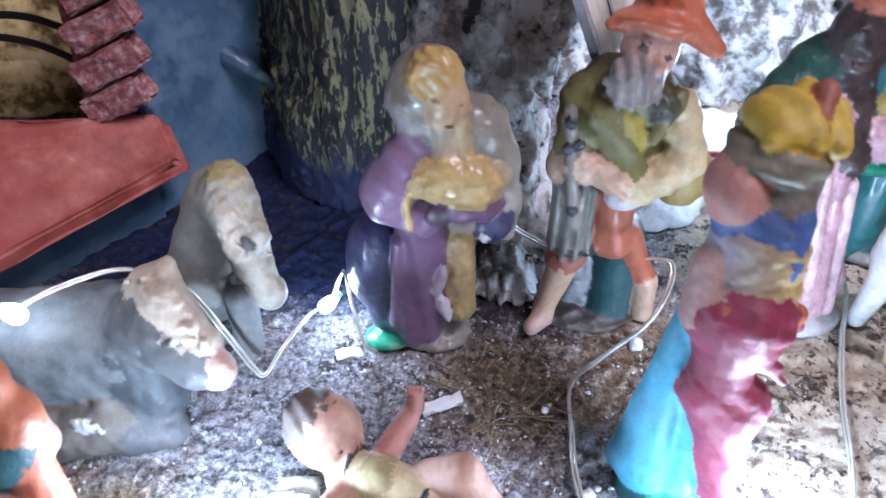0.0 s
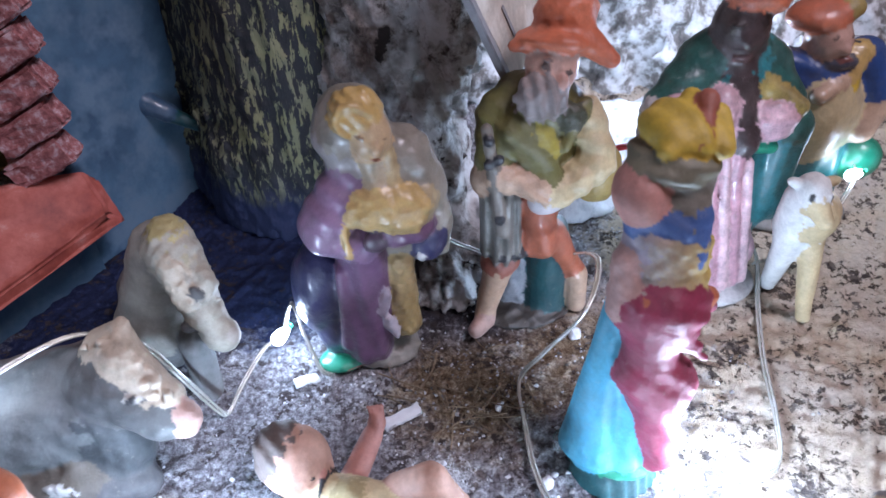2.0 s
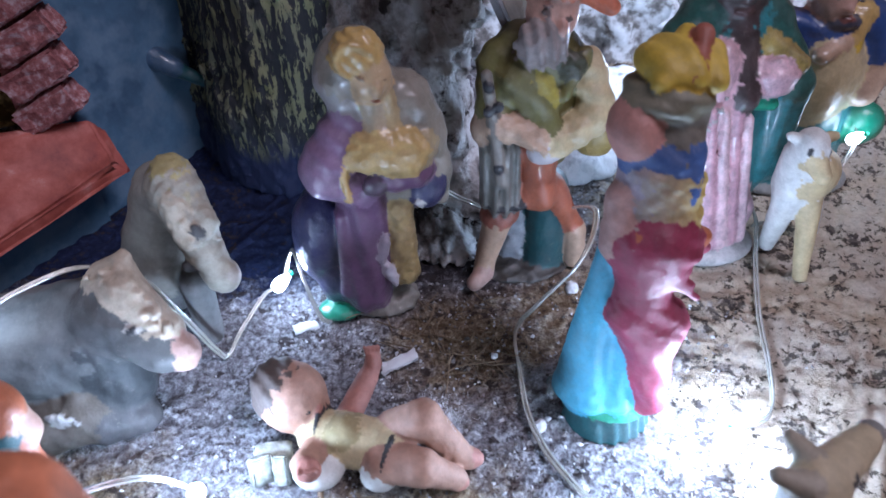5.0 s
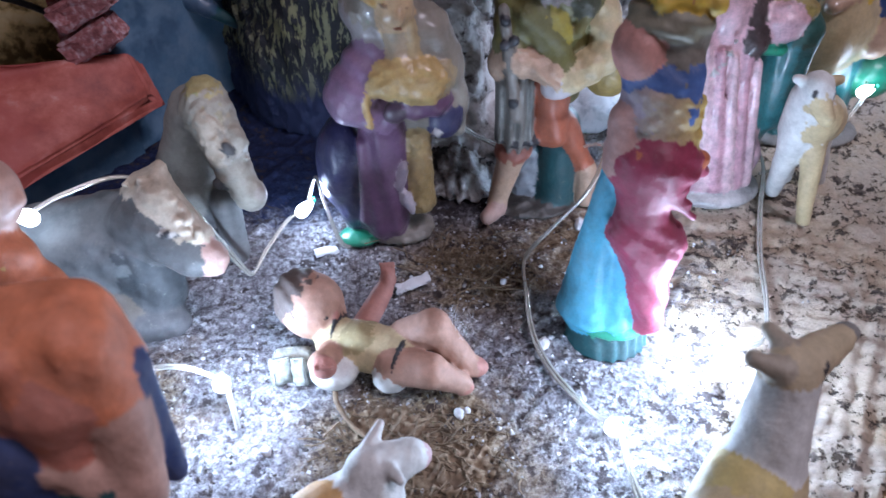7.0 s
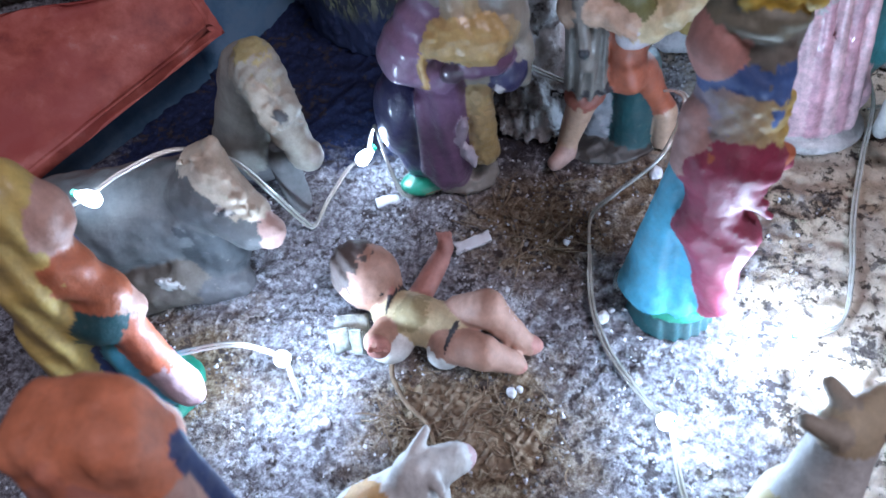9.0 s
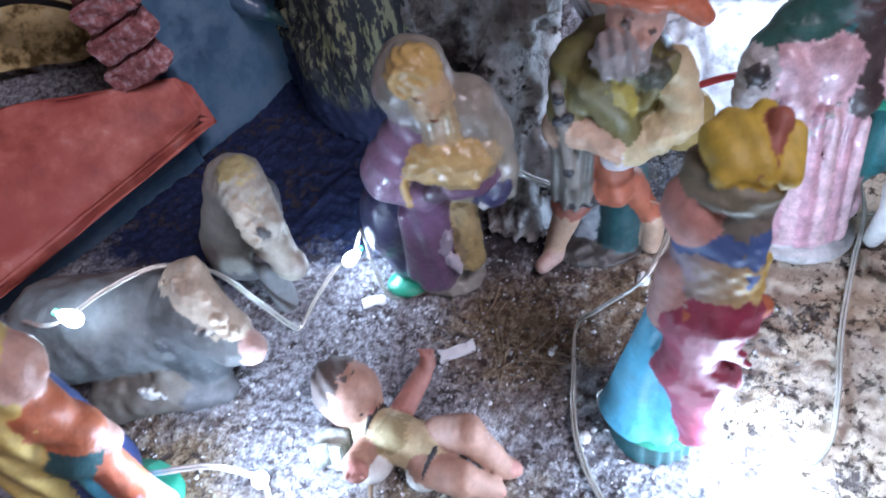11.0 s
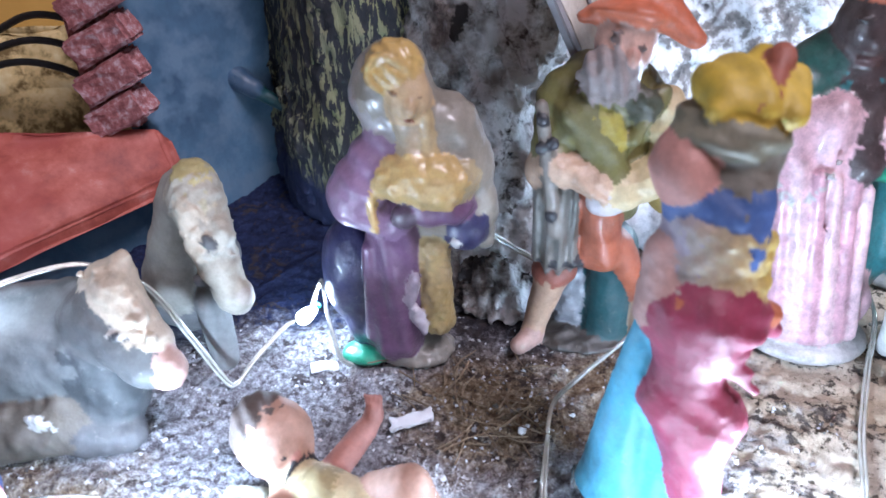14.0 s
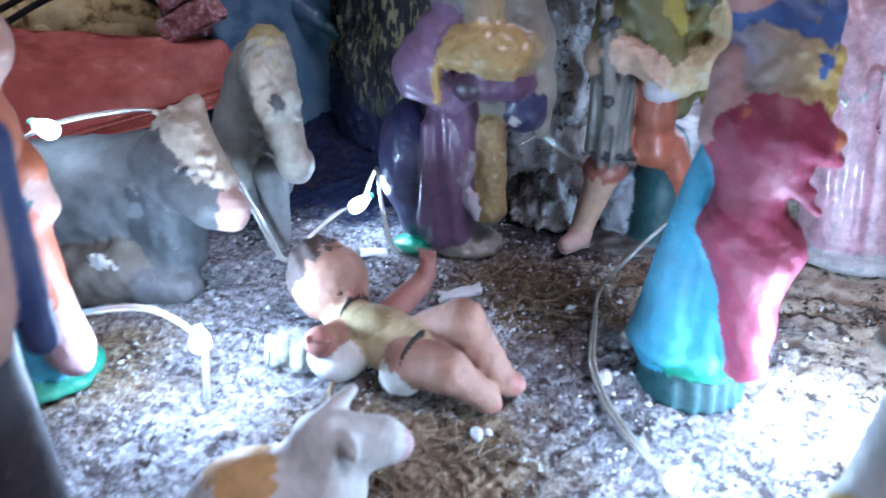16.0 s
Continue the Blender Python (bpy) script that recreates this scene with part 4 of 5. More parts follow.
def led_bulb(parent, place, way):
    """A lit resin drop on the wire, broad at its middle and drawn out to both ends."""
    d = Vector(way).normalized()
    p = Vector(place)
    bm = bmesh.new()
    bmesh.ops.create_uvsphere(bm, u_segments=14, v_segments=10, radius=1)
    for v in bm.verts:
        k = 1 - 0.45 * v.co.z
        v.co = Vector((v.co.x * 1.9 * k, v.co.y * 1.9 * k, v.co.z * 3.6))
    bm.transform(Matrix.Scale(MM, 4) @ Matrix.Translation(p) @ d.to_track_quat("Z", "Y").to_matrix().to_4x4())
    bulb = part("bulb", bm, LED_GLOW, parent, "lit cold white drop", smooth=True)
    m = Matrix.Translation(p + d * 3.4) @ d.to_track_quat("Z", "Y").to_matrix().to_4x4()
    part("chip", box_bm(m, (0.8, 0.6, 0.7), 0.2), CHIP, bulb, "green chip in the resin")
    return bulb


def light_string(points, bulbs, label):
    t = thing("fairy_lights", points[0], label, "lights", "fairy lights")
    line = glide(points, 10)
    for k in (0, 1):
        pts = [(x + 0.42 * math.cos(0.06 * i + math.pi * k), y + 0.42 * math.sin(0.06 * i + math.pi * k), z + 0.2 * math.sin(0.06 * i + math.pi * k + 1)) for i, (x, y, z) in enumerate(line)]
        part("wire", tube_bm(pts, 0.43, 6, 1), WIRE, t, smooth=True)
    for b in bulbs:
        led_bulb(t, BULBS[b][0], BULBS[b][1])
    return t


light_string([(-105, 118, 30), (-90, 111, 38), (-82, 111, 42), (-75, 118, 43), (-64, 126, 42), (-54, 130, 34), (-47, 131, 19), (-42, 132, 6), (-39.5, 133.5, 1.8), (-36, 140, 5), (-30, 149, 9), (-25, 152.5, 10.5),
              (-22.5, 155, 17), (-20.5, 154, 20), (-18, 148, 14), (-14.5, 143, 5), (-12, 144, 1)], (0, 3), "clear wire fairy lights over the ox and along the ground")
light_string([(16, 165, 26), (22, 170, 27), (30, 172, 21), (44, 172, 14), (58, 165, 20), (64, 150, 30), (56, 132, 28), (46, 132, 14), (40, 133, 3), (38.5, 118, 2.5), (38, 104, 3), (40, 93, 3), (44, 84, 3), (49, 75, 4), (52, 70, 7), (53, 58, 4), (55, 48, 1)], (5,),
             "clear wire fairy lights looping past the woman figurine")
light_string([(112, 232, 40), (120, 215, 22), (124, 190, 12), (125, 172, 7), (119, 155, 2), (110, 132, 2), (104, 112, 2), (97, 97, 3), (82, 87, 8), (88, 66, 3)], (4, 6), "clear wire fairy lights lying on the snowy ground")
light_string([(180, 255, 45), (172, 225, 20), (166, 200, 24), (161, 186, 25), (150, 175, 20), (138, 170, 8), (125, 172, 3)], (1, 7), "clear wire fairy lights behind the white lamb")
light_string([(-100, 80, 3), (-80, 84, 8), (-62, 84, 15), (-48, 85, 17), (-38, 84, 12), (-36, 81, 8), (-35, 78, 2)], (2,), "clear wire fairy lights beside the child")

# ---- animals ----
# ox lying down
s = Sculpt(0.75, 3)
s.limb((-66, 124, 24), (-100, 122, 18), 13, 15, (0.14, 0.145, 0.145), rough=(0.6, 7))
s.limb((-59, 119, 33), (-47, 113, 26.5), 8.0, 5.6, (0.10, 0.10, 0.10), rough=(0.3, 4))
# chest and foreleg: darker greys, with the shade below the head put in
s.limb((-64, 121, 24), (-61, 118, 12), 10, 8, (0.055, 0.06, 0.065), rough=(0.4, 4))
s.limb((-56.5, 124, 40), (-53.4, 123.5, 45.2), 5.4, 2.4, SAND, join=2.5, rough=(0.3, 0.9))
s.ball((-58.5, 122.5, 38.5), (5.0, 4.6, 5.0), SAND, join=2.5, rough=(0.3, 0.9))
s.limb((-54, 119.5, 39.5), (-46.5, 115.2, 31), 5.4, 4.2, SAND, join=2.5, rough=(0.3, 0.9))
s.ball((-42.8, 112.6, 25.6), (4.4, 4.4, 4.9), NOSE, join=1.2, rough=(0.25, 1.5))
s.ball((-45.5, 115.5, 30.5), (3.6, 3.4, 3.4), SAND, join=2, rough=(0.3, 0.9))
s.ball((-60.5, 126, 37), (3, 4, 2.6), GREY)
s.ball((-51.6, 111.9, 34.6), (2.0, 1.0, 0.9), (0.55, 0.50, 0.45), turn=(0, 10, 0), join=0.3)
s.ball((-51.3, 111.1, 34.8), (0.9, 0.7, 0.7), DARK, join=0.2)
s.limb((-70, 112, 8), (-86, 108, 6), 8, 7, (0.13, 0.11, 0.09), rough=(0.6, 5))
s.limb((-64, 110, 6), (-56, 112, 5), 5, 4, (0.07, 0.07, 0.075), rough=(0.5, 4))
s.ball((-72, 106, 12.5), (3.6, 1.1, 2.0), (0.55, 0.54, 0.52), turn=(20, 20, 0), join=0.5, rough=(0.8, 1.6))
grit = random.Random(8)
for _ in range(90):
    u, a, b = grit.random(), grit.uniform(-1.3, 1.0), grit.uniform(-0.3, 1.2)
    c = Vector((-57 + 12 * u, 122.5 - 8 * u, 41.5 - 10 * u))
    d = Vector((math.sin(a) * 0.8, -math.cos(a) * math.cos(b), math.sin(b) + 0.25)).normalized()
    tone = grit.uniform(0.8, 1.25)
    s.ball(tuple(c + d * (5.6 - 1.4 * u)), grit.uniform(0.5, 1.0), tuple(k * tone for k in SAND), join=0.5)
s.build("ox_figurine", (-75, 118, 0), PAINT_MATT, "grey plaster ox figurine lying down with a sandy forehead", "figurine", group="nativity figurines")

# donkey
s = Sculpt(0.75, 3)
PELT, PALE_PELT = (0.30, 0.285, 0.25), (0.42, 0.38, 0.31)
s.limb((-44.5, 144.5, 50), (-40, 139.5, 35), 6.4, 5.0, PALE_PELT, rough=(0.5, 1.5))
s.limb((-39.6, 139, 33), (-36.6, 137.4, 27.2), 4.4, 4.5, PALE_PELT, join=2, rough=(0.3, 1.8))
s.ball((-37.6, 139, 42.5), (3.0, 3.2, 4.8), PALE_PELT, turn=(0, 12, 0), join=2, rough=(0.4, 1.4))
s.limb((-36.2, 137.6, 25.0), (-34.6, 136.4, 27.8), 3.2, 2.8, (0.46, 0.41, 0.36), join=1.5)
s.ball((-45, 145.6, 53.6), (4.4, 4.6, 4.6), (0.42, 0.35, 0.16), join=2, rough=(0.6, 1.3))
s.limb((-47.5, 147, 50), (-46.6, 146.4, 56), 2.6, 1.8, (0.38, 0.33, 0.18), join=1.5, rough=(0.4, 1.4))
s.limb((-43, 148, 51), (-42.8, 147, 55), 2.4, 1.8, (0.34, 0.31, 0.20), join=1.5, rough=(0.4, 1.4))
s.limb((-44, 139.6, 49), (-42, 137, 40), 3.4, 3.0, SAND, join=1.5, rough=(0.6, 1.2))
s.ball((-39.0, 135.6, 42.6), (1.6, 1.0, 2.0), (0.07, 0.065, 0.065), join=0.4, rough=(0.5, 0.9))
s.ball((-33.8, 134.6, 27.8), (0.7, 0.6, 0.8), DARK_GREY, join=0.3)
s.ball((-43.2, 135.8, 31.5), (2.6, 1.2, 1.8), (0.10, 0.10, 0.10), turn=(0, 40, 0), join=0.6)
s.limb((-49, 150, 46), (-56, 152, 22), 8.0, 11, PELT, rough=(0.3, 5))
# body in a darker grey that holds the shade behind the neck
s.limb((-56, 154, 17), (-63, 174, 13), 12, 11, (0.16, 0.16, 0.165), rough=(0.5, 6))
s.limb((-45, 141, 22), (-45, 142, 3), 4.2, 3.6, (0.22, 0.22, 0.22))
s.carve((-42.4, 133.4, 30.0), 2.6)
for _ in range(60):
    u, a, b = grit.random(), grit.uniform(-1.2, 1.2), grit.uniform(-0.4, 1.0)
    c = Vector((-45 + 5.5 * u, 145.5 - 6 * u, 54 - 18 * u))
    d = Vector((math.sin(a), -math.cos(a) * math.cos(b), 0.5 * math.sin(b))).normalized()
    tone = grit.uniform(0.75, 1.2)
    base = [p + (q - p) * min(1, u * 2) for p, q in zip((0.44, 0.37, 0.17), (0.46, 0.41, 0.34))]
    s.ball(tuple(c + d * (4.9 + 0.8 * u)), grit.uniform(0.45, 0.85), tuple(k * tone for k in base), join=0.5)
s.build("donkey_figurine", (-62, 150, 0), PAINT_MATT, "grey plaster donkey figurine with a yellowed brow", "figurine", group="nativity figurines")

# lamb behind the kings
s = Sculpt(0.65, 1.8)
s.ball((128, 152, 40), (4.4, 5, 5), WHITE)
s.limb((128.4, 149, 38), (129.4, 145.5, 35.6), 3, 2.2, CREAM_P)
s.ball((123.4, 153, 42.5), (2.6, 1.4, 1.4), WHITE, turn=(0, 20, 0), join=1)
s.ball((133, 153, 42), (2.6, 1.4, 1.4), CREAM_P, turn=(0, -10, 0), join=1)
s.limb((129, 155, 36), (132, 158, 26), 5.5, 7, WHITE)
s.limb((133, 156, 30), (139, 163, 26), 7, 7, CREAM_P)
s.limb((129, 156, 22), (133, 165, 0), 4, 2.2, WHITE)
s.limb((134, 153, 22), (136, 149, 0), 3.2, 2.0, CREAM_P)
s.limb((142, 165, 22), (150, 170, 0), 3.2, 2.2, WHITE)
s.limb((136, 168, 22), (140, 172, 0), 3.2, 2.2, WHITE)
s.ball((125.8, 148.2, 41), (0.8, 0.7, 0.9), DARK, join=0.2)
s.ball((130.4, 147.8, 41), (0.8, 0.7, 0.9), DARK, join=0.2)
s.build("lamb_figurine", (136, 157, 0), PAINT_MATT, "white and cream plaster lamb figurine standing on the ground", "figurine", group="nativity figurines", shift=(-6, -1, 0), size=(1.05, 1.05, 1.13))

# lying sheep with an orange patch
s = Sculpt(0.6, 2)
s.limb((-14, 42, 10), (-4, 47, 13), 8.5, 7.5, WHITE)
s.ball((-12, 43, 15.5), (6.5, 6, 4.8), (0.66, 0.40, 0.16), join=2)
s.limb((-3, 49, 19), (4.5, 53, 18), 5.2, 3.6, WHITE)
s.ball((6.5, 54, 17), (2.6, 2.6, 2.4), PALE_PINK, join=1)
s.limb((-3, 53, 22), (-1, 57, 23), 1.6, 1.0, WHITE, join=1)
s.limb((1, 47, 22), (3, 44, 23), 1.6, 1.0, WHITE, join=1)
s.ball((4.6, 49.9, 19.6), (0.6, 0.5, 0.6), DARK, join=0.2)
s.limb((0, 42, 3), (8, 44, 2.4), 2.6, 2, WHITE)
s.limb((-14, 36, 3), (-6, 33, 2.4), 2.8, 2, WHITE)
s.build("sheep_figurine", (-6, 45, 0), PAINT_MATT, "small white plaster sheep figurine with an orange patch", "figurine", group="nativity figurines", shift=(1, 3, 0), size=(1, 1, 1.1))

# standing goat with a raised tan head
s = Sculpt(0.65, 2)
s.limb((67, 46, 48), (81, 55, 46), 5.0, 3.0, (0.54, 0.44, 0.29))
s.ball((83.5, 57, 45.5), (2.6, 2.4, 2.2), GREY, join=1)
s.limb((64, 44, 51), (59.5, 46, 52), 2.4, 1.5, (0.42, 0.36, 0.28), join=1.5)
s.limb((67, 49, 51), (65, 53, 52), 2.2, 1.4, (0.42, 0.36, 0.28), join=1.5)
s.limb((67, 45, 45), (65, 40, 30), 5.5, 7.5, WHITE)
s.limb((65, 40, 24), (52, 24, 23), 9.5, 10, CREAM_P)
s.ball((60, 35, 28), (8, 8, 7), (0.62, 0.50, 0.20), join=1)
s.limb((70, 41, 20), (72, 43, 0), 3, 2.4, WHITE)
s.limb((63, 45, 20), (63, 47, 0), 3, 2.4, CREAM_P)
s.limb((52, 20, 18), (52, 17, 0), 3.2, 2.4, CREAM_P)
s.limb((47, 27, 18), (44, 28, 0), 3.2, 2.4, CREAM_P)
s.ball((73, 45.4, 49.4), (1, 0.8, 1), DARK, join=0.2)
s.ball((64, 36, 0), (18, 16, 2.5), OLIVE, join=1)
s.build("goat_figurine", (62, 36, 0), PAINT_MATT, "cream plaster goat figurine with a raised tan head", "figurine", group="nativity figurines", shift=(5, 5, 0), size=(0.95, 0.95, 0.97))

# ---- child on its cloth ----
s = Sculpt(0.5, 1.6)
s.ball((-18.5, 106, 14), (8, 8, 8.6), CHILD_SKIN, turn=(0, 20, 20))
s.ball((-21.3, 107.5, 15.2), (7.2, 7.6, 8.2), (0.12, 0.09, 0.08), join=0.6, wave=((1.5, 1.0, 0.4), 0.25))
s.ball((-13.0, 101.5, 15.2), (1.3, 1.2, 1.2), CHILD_ROSY, join=1.2)
s.ball((-12.8, 104.6, 12), (2.6, 2.6, 2.6), CHILD_SKIN, join=1.5)
s.ball((-14, 101, 10.5), (2.6, 2.4, 2.2), CHILD_SKIN, join=1.5)
s.ball((-13.4, 103.4, 18.2), (0.7, 0.8, 0.6), DARK, join=0.2)
s.ball((-14.5, 99.8, 15.8), (0.7, 0.8, 0.6), DARK, join=0.2)
s.ball((-12.2, 101.4, 12.2), (0.6, 1.1, 0.5), RUST, join=0.2)
s.ball((-20.5, 99.4, 12), (1.5, 1, 2), CHILD_SKIN, join=0.6)
s.limb((-12, 99, 8), (3, 93.5, 8), 6, 6.4, CREAM_P)
s.ball((-6, 96.5, 11), (6, 5.2, 4), (0.40, 0.32, 0.16), join=1, wave=((0.9, 0.5, 0), 0.2))
s.ball((-13, 91, 6), (6, 5, 4.5), WHITE, join=1)
s.ball((1, 88.5, 6), (4.6, 4.2, 4.4), WHITE, join=1)
s.limb((-6, 104, 8), (-1, 113, 11), 3.2, 2.7, CHILD_ROSY)
s.ball((0.6, 115.4, 13.4), (2.2, 2.6, 3), CHILD_ROSY)
for i in range(4):
    s.limb((-0.6 + i * 0.9, 116, 15), (-1.2 + i * 1.1, 116.6, 18), 0.65, 0.5, CHILD_ROSY, join=0.3)
s.limb((-13, 94, 9), (-15.5, 88.5, 11.5), 3.4, 2.9, CHILD_SKIN)
s.ball((-14.2, 86, 13), (3, 2.6, 2.8), CHILD_ROSY)
for i in range(4):
    s.limb((-16 + i * 1.1, 85.2, 14.4), (-15.8 + i * 1.4, 83.6, 15.4), 0.7, 0.55, CHILD_ROSY, join=0.3)
s.limb((2, 90, 8.5), (10.5, 86, 10), 5.0, 4.4, CHILD_SKIN, join=0.8)
s.limb((10.5, 86, 10), (18, 86, 5), 4.1, 2.7, CHILD_SKIN, join=0.8)
s.limb((5, 97, 10), (11.5, 95.5, 15), 5.0, 4.6, CHILD_SKIN, join=0.8)
s.limb((11.5, 95.5, 15), (20.5, 91, 5.5), 4.5, 2.8, CHILD_SKIN, join=0.8)
s.ball((22.5, 90.8, 5), (2.6, 2.2, 2.2), CHILD_ROSY)
s.ball((18.6, 85.2, 4.2), (2.4, 1.8, 1.9), CHILD_ROSY, join=0.8)
s.ball((3.6, 90.2, 9.2), (1.0, 5.6, 5.6), DARK, turn=(0, 0, -25), join=0.2)
s.ball((5.6, 97, 10.6), (1.0, 5.3, 5.3), DARK, turn=(0, 25, -8), join=0.2)
s.ball((-11, 99.4, 9.5), (0.9, 5.6, 5.4), DARK, turn=(0, -15, -20), join=0.2)
s.build("child_figurine", (-5, 96, 0), PAINT_MATT, "small plaster child figurine lying on its back in a cream cloth", "figurine", group="nativity figurines")

cloth = thing("folded_cloth", (-24, 94, 0), "small folded white cloth under the head of the child figurine", "cloth")
for k, (m, half) in enumerate(((pose(-26.5, 93.8, 3.6, 62, 6, 22), (2.8, 3.4, 1.0)), (pose(-21.8, 93.2, 3.8, 58, -6, -6), (1.8, 3.6, 0.9)), (pose(-24, 97, 2.6, 20, 8, 10), (4.5, 4, 1.2)))):
    bm = box_bm(m, half, 0.4)
    roughen(bm, 0.6, 300, 4)
    part("fold", bm, GREY_CLOTH, cloth, smooth=True)

# ---- shepherds near the front ----
s = Sculpt(0.7, 2.5)
s.limb((-78, 85, 54), (-82, 85, 14), 9, 13, NAVY_P, flat=(1, 0.85, 1))
s.ball((-69.5, 84, 67), (6, 6.4, 7.4), SKIN)
s.ball((-64, 83.5, 66), (1.6, 1.6, 1.6), SKIN, join=1.2)
s.ball((-73, 83.5, 69.5), (6.6, 7.2, 8.2), (0.62, 0.45, 0.14), join=1, wave=((0.9, 0.7, 0.1), 0.3))
s.limb((-74, 84, 73), (-76, 80, 56), 6.5, 7.5, (0.62, 0.45, 0.14), wave=((0.9, 0.7, 0.1), 0.5))
s.limb((-76, 79, 54), (-82, 75, 24), 7.4, 5.5, (0.62, 0.45, 0.14), wave=((0.9, 0.7, 0.1), 0.6))
s.limb((-71, 81, 57), (-66, 81, 46), 5.6, 4.8, ORANGE, wave=((0.5, 0.3, 0.9), 0.3))
s.limb((-66, 81, 46), (-63.5, 82, 39), 4.2, 3.6, SKIN)
s.ball((-69, 80, 40), (7, 7, 8), DEEP_TEAL)
s.limb((-66, 80, 40), (-63, 78, 22), 4.2, 3.8, HAT, join=1.2)
s.limb((-63, 78, 22), (-60.5, 77, 12), 3.8, 4.4, PALE_PINK, join=1)
s.ball((-59.5, 75.8, 10), (3.8, 3.2, 3.2), PINK, join=1)
s.limb((-69, 80, 26), (-68, 79, 8), 5.6, 5.6, TURQUOISE, wave=((0.9, 0.4, 0), 0.4))
s.ball((-76, 81, 2), (16, 12, 2.6), GREEN, join=1, rough=(0.5, 4))
s.build("kneeling_figurine", (-74, 82, 0), PAINT, "plaster shepherd figurine with mustard veil and orange sleeve", "figurine", group="nativity figurines")

s = Sculpt(0.65, 2.5)
CAPE = (0.72, 0.24, 0.12)
s.slab((-41, 38, 73), (10.2, 7, 9.0), CAPE, turn=(0, -7, 0), soft=4.5, wave=((0.35, 0.1, 0.1), 0.35), rough=(0.5, 10))
s.limb((-48, 36.5, 74), (-49.2, 36.5, 67), 3.4, 3.8, CAPE, rough=(0.4, 5))
s.limb((-34.5, 35.5, 77), (-34, 35.5, 67), 4.0, 3.8, CAPE, rough=(0.4, 5))
s.limb((-42, 31.0, 78), (-41, 30.6, 66), 1.6, 2.0, (0.62, 0.20, 0.11), join=3)
s.limb((-41, 33.5, 68), (-41.5, 32.5, 63), 8.5, 5.5, (0.55, 0.20, 0.14), flat=(1, 0.7, 1), wave=((0.6, 0.1, 0.0), 0.6))
s.limb((-46, 39, 66), (-47, 39, 6), 8.5, 10, (0.05, 0.045, 0.06), flat=(1, 0.8, 1), wave=((0.6, 0.3, 0), 0.5))
s.limb((-33, 34, 64), (-33, 31.5, 50), 3.8, 3.6, SKIN)
s.limb((-47, 33, 62), (-49, 33, 48), 6, 7, NAVY_P, join=1)
s.limb((-33, 31.5, 53), (-42, 30, 59), 2.6, 2.4, SKIN)
s.ball((-38.5, 31, 49.5), (5.2, 5, 7.5), DEEP_TEAL)
s.limb((-30.5, 38, 70), (-31, 38, 46), 2.0, 2.0, NAVY_P)
s.ball((-46, 38, 1.2), (14, 11, 2.4), OLIVE)
s.build("standing_figurine", (-45, 36, 0), PAINT_MATT, "plaster shepherd figurine in an orange cape and dark robe", "figurine", group="nativity figurines", shift=(1, 0, 0))

# ---- loose bits on the ground ----
flake = thing("white_flake", (-19, 143, 0), "thin white flake lying near the lit bulb", "paper")
bm = box_bm(pose(-19, 143, 1.0, 3, 4, 20), (3.4, 1.5, 0.25), 0.1)
roughen(bm, 0.7, 400, 4)
part("flake", bm, WHITE_CARD, flake, smooth=True)
chip = thing("white_chip", (6, 125, 0), "white torn paper chip lying on the ground", "paper")
bm = box_bm(pose(7, 125, 2.6, 8, -12, 15), (5, 1.8, 0.5), 0.2)
roughen(bm, 0.9, 400, 4)
part("flake", bm, WHITE_CARD, chip, smooth=True)
glue = Sculpt(0.5, 1.2)
glue.ball((45.5, 109, 8), (2.2, 2, 1.8), WHITE)
glue.ball((44.6, 108.4, 5.5), (1.4, 1.4, 1.6), WHITE)
glue.build("glue_drop", (45, 109, 3), CLEAR, "clear glue drop on the base of the woman figurine", "glue", (0.1, 1.5), floor=4)
for px, py, r in ((40.5, 101, 2.0), (39, 97.5, 1.5), (17, 86 - 6, 1.6), (19, 81, 1.2), (43, 103, 1.2), (-28, 72, 1.7), (60, 150, 2.4), (33, 126, 1.3)):
    s = Sculpt(0.4, 1)
    s.ball((px, py, r * 0.6), (r, r * 0.85, r * 0.8), WHITE, turn=(px, py, r * 40))
    s.build("pebble", (px, py, 0), SNOW, "small white pebble lying on the ground", "pebble", (0.25, 1.6), group="pebbles", floor=-1)

rng = random.Random(5)


def straw_pile(name, place, spread, count, turn, label, length=(8, 20)):
    v, f = [], []
    for _ in range(count):
        a = radians(turn) + rng.gauss(0, 0.9)
        c = Vector((place[0] + rng.gauss(0, spread[0]), place[1] + rng.gauss(0, spread[1]), rng.uniform(0.4, 3.2)))
        ln, r = rng.uniform(*length), rng.uniform(0.12, 0.28)
        d, bend = Vector((math.cos(a), math.sin(a), rng.uniform(-0.12, 0.16))), rng.uniform(-2.5, 2.5)
        side = Vector((-d.y, d.x, 0)).normalized()
        base = len(v)
        for k in range(5):
            u = k / 4 - 0.5
            q = c + d * (ln * u) + side * bend * (0.25 - u * u) * 4 * 0.5
            q.z = max(q.z + rng.uniform(-0.3, 0.5), 0.3)
            for j in range(3):
                b = 2.09 * j
                v.append((q + (side * math.cos(b) + Vector((0, 0, 1)) * math.sin(b)) * r) * MM)
        for k in range(4):
            for j in range(3):
                o = base + 3 * k
                f.append((o + j, o + (j + 1) % 3, o + 3 + (j + 1) % 3, o + 3 + j))
    return tagged(mesh_object(name, v, f, STRAW, smooth=False), label, "straw", kind="stuff")


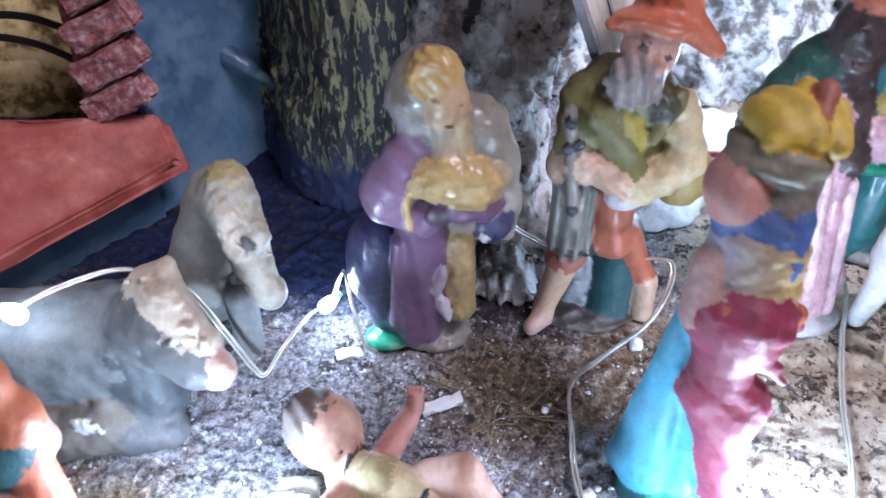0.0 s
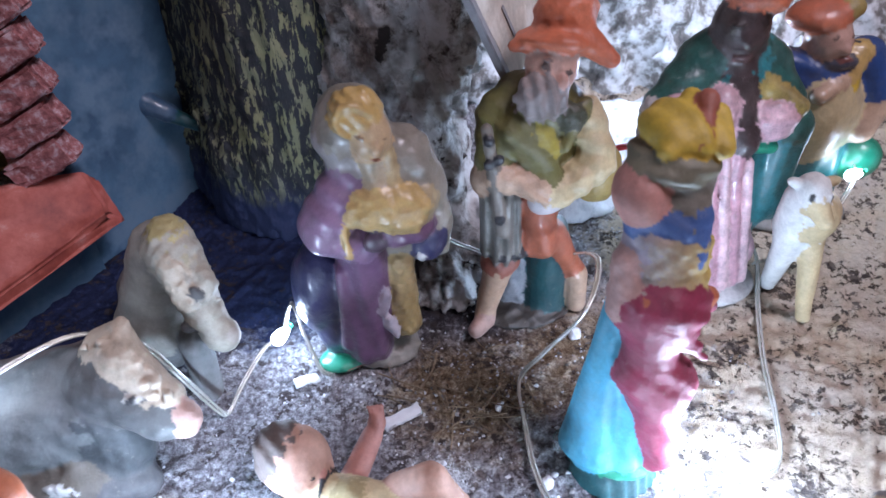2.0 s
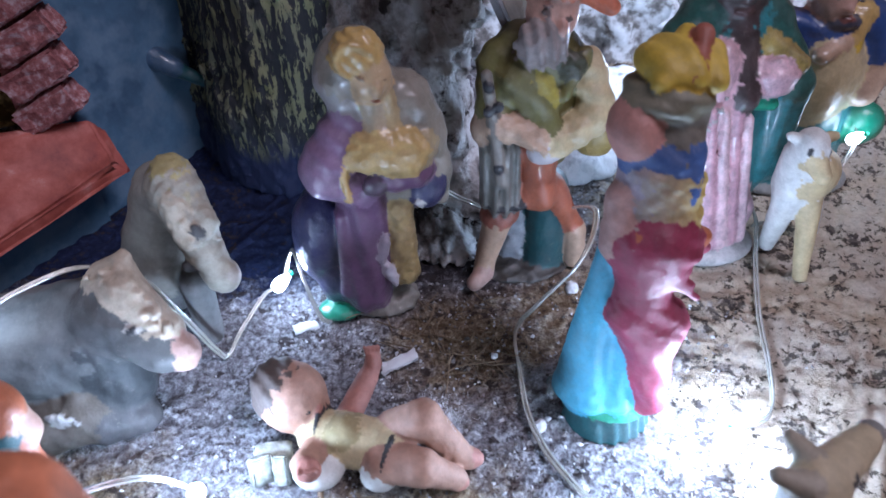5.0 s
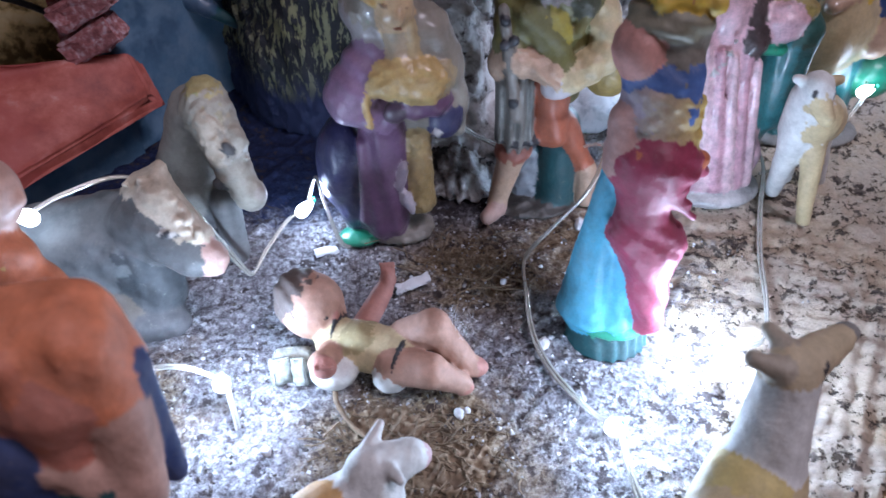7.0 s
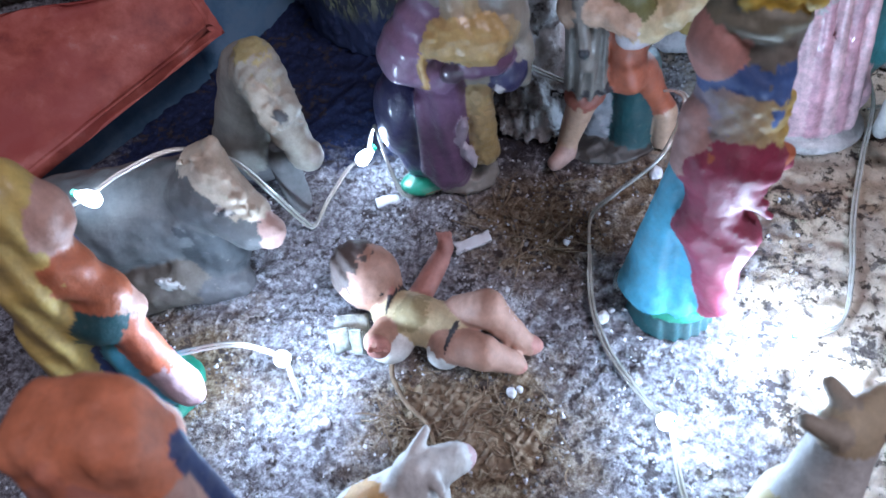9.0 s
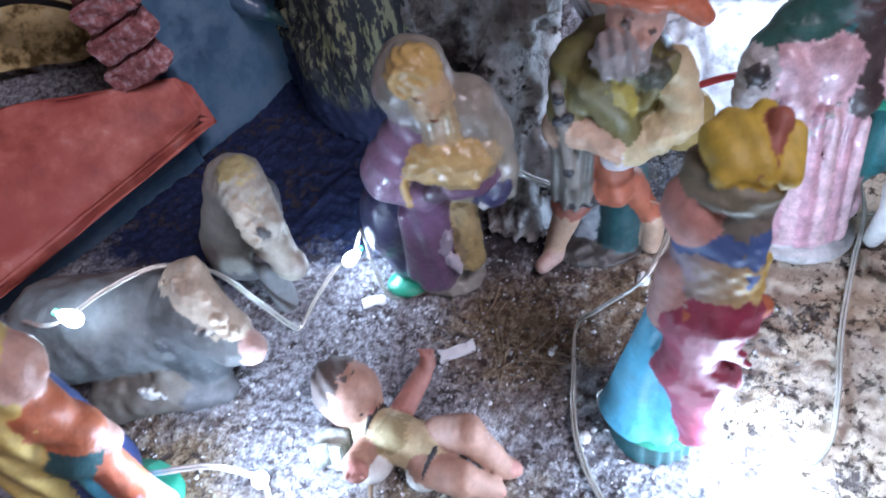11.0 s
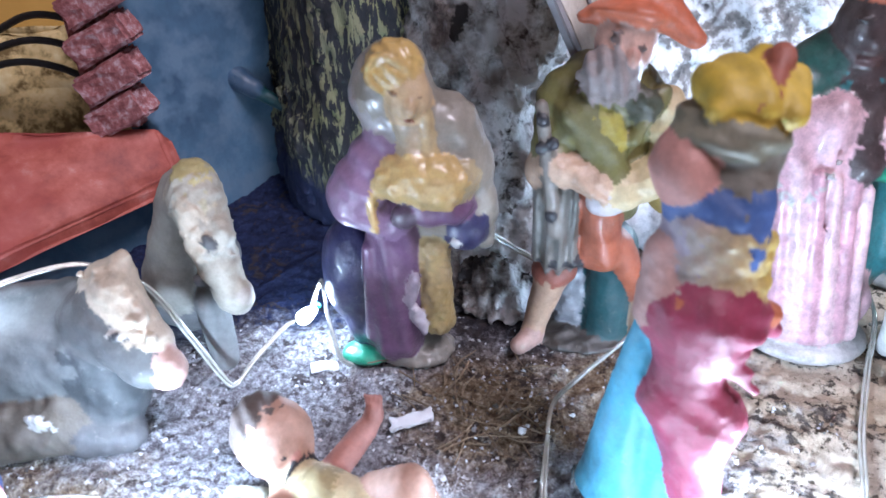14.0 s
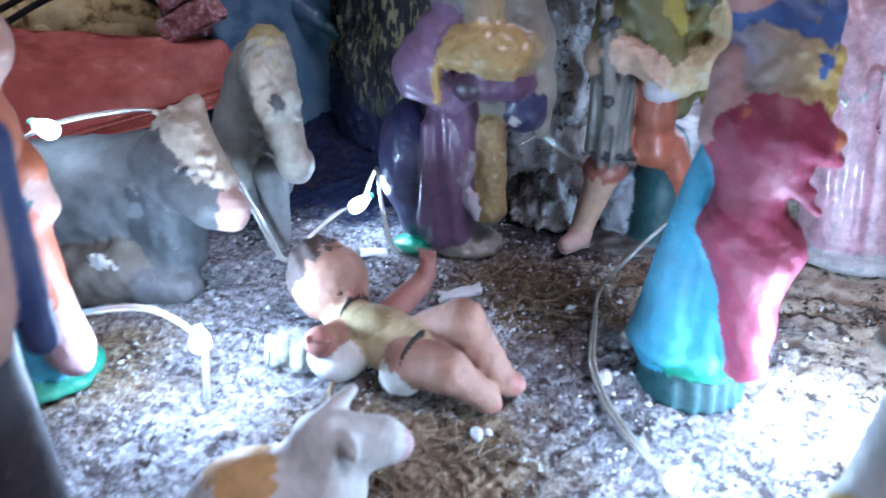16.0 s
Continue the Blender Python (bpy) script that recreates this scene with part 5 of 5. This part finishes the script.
s = Sculpt(0.6, 2)
s.ball((4, 74, 0), (15, 8, 2.6), (0.17, 0.10, 0.06), turn=(0, 0, -22), rough=(1.3, 1.7))
s.ball((14, 66, 0), (10, 7, 2.0), (0.15, 0.09, 0.055), rough=(1.3, 1.7))
s.build("earth_clod", (6, 72, 0), STRAW, "matted brown clod of earth and fibre before the child figurine", "earth", (0.7, 1.2), floor=-1)
twig = thing("twig", (-8, 82, 0), "pale bent twig lying beside the brown clod", "twig")
part("stem", tube_bm([(-13, 89, 2), (-12, 83, 3), (-8, 76, 3.2), (-3, 71, 3), (-1, 66, 1.2)], 0.75, 7, 8, 0.6), STRAW, twig, smooth=True)
straw_pile("straw", (6, 72), (10, 5.5), 260, -30, "short brown fibres matted into the clod", (3, 8))
straw_pile("straw", (25, 132), (9, 8), 45, -60, "thin brown straw fibres on the bare earth", (6, 14))


def fluff(name, place, spread, count, label):
    r = np.random.RandomState(4)
    v, f = [], []
    for _ in range(count):
        c = np.array(place) + r.normal(0, 1, 3) * np.array(spread)
        d, e = r.normal(0, 1, 3), r.normal(0, 1, 3)
        d, e = d / np.linalg.norm(d) * r.uniform(1.5, 4), e / np.linalg.norm(e)
        base = len(v)
        for k in range(5):
            u = k / 4 - 0.5
            q = c + d * u + e * (0.25 - u * u) * 3
            q[2] = max(q[2], 0.6)
            v += [q + np.array((0.035, 0, 0)), q + np.array((-0.018, 0.03, 0)), q + np.array((-0.018, -0.03, 0.02))]
        for k in range(4):
            for j in range(3):
                o = base + 3 * k
                f.append((o + j, o + (j + 1) % 3, o + 3 + (j + 1) % 3, o + 3 + j))
    return tagged(mesh_object(name, np.array(v) * MM, f, WHITE_CARD, smooth=False), label, "fluff", kind="stuff")


# thin white fibres stand in for a pale haze at the child's legs
fluff("fluff", (15.5, 97.5, 12), (3.2, 2.6, 2.6), 260, "tuft of thin white fibres added for the pale haze beside the child figurine")


def crumbs(name, count, box, material, label, size, seed):
    """Many small angular grains lying on the ground."""
    r = np.random.RandomState(seed)
    c = np.stack([r.uniform(box[0], box[1], count), r.uniform(box[2], box[3], count)], -1)
    clump = wobble(np.concatenate([c, np.zeros((count, 1))], -1), 9, seed)
    c = c[(clump > -0.15) & (c[:, 0] < 85 + 25 * clump) & ~beyond_edge(c) & ~((c[:, 0] < -8) & (c[:, 1] > 158))]
    n = len(c)
    z = ground_height(c)
    octa = np.array([(1, 0, 0), (0, 1, 0), (-1, 0, 0), (0, -1, 0), (0, 0, 1), (0, 0, -1)], float)
    tri = np.array([(0, 1, 4), (1, 2, 4), (2, 3, 4), (3, 0, 4), (1, 0, 5), (2, 1, 5), (3, 2, 5), (0, 3, 5)])
    rad = r.uniform(size[0], size[1], (n, 1, 1)) * r.uniform(0.5, 1.2, (n, 6, 1))
    v = octa[None] * rad + r.normal(0, 0.12, (n, 6, 3))
    a = r.uniform(0, 6.28, n)
    rot = np.stack([np.stack([np.cos(a), -np.sin(a)], -1), np.stack([np.sin(a), np.cos(a)], -1)], -2)
    v[..., :2] = np.einsum("nij,nkj->nki", rot, v[..., :2])
    v += np.concatenate([c, z[:, None] + 0.15], -1)[:, None]
    f = (tri[None] + 6 * np.arange(n)[:, None, None]).reshape(-1, 3)
    return tagged(mesh_object(name, v.reshape(-1, 3) * MM, f, material, smooth=False), label, "grains", kind="stuff")


def grain_material(name, stops):
    mat = bpy.data.materials.new(name)
    nt, bsdf = nodes_of(mat)
    rand = put(nt, "NewGeometry").outputs["Random Per Island"]
    nt.links.new(ramp(nt, rand, stops), bsdf.inputs["Base Color"])
    bsdf.inputs["Roughness"].default_value = 0.9
    return mat


GRAIN = grain_material("snow_grains", [(0.0, (0.06, 0.05, 0.045)), (0.35, (0.22, 0.20, 0.19)), (0.7, (0.46, 0.45, 0.47)), (1.0, (0.78, 0.79, 0.83))])
crumbs("snow_grains", 12000, (-110, 150, 35, 215), GRAIN, "loose grains of artificial snow and sawdust", (0.25, 0.6), 11)
crumbs("snow_grains", 700, (-60, 110, 40, 150), GRAIN, "coarse crumbs of artificial snow", (0.5, 1.0), 12)
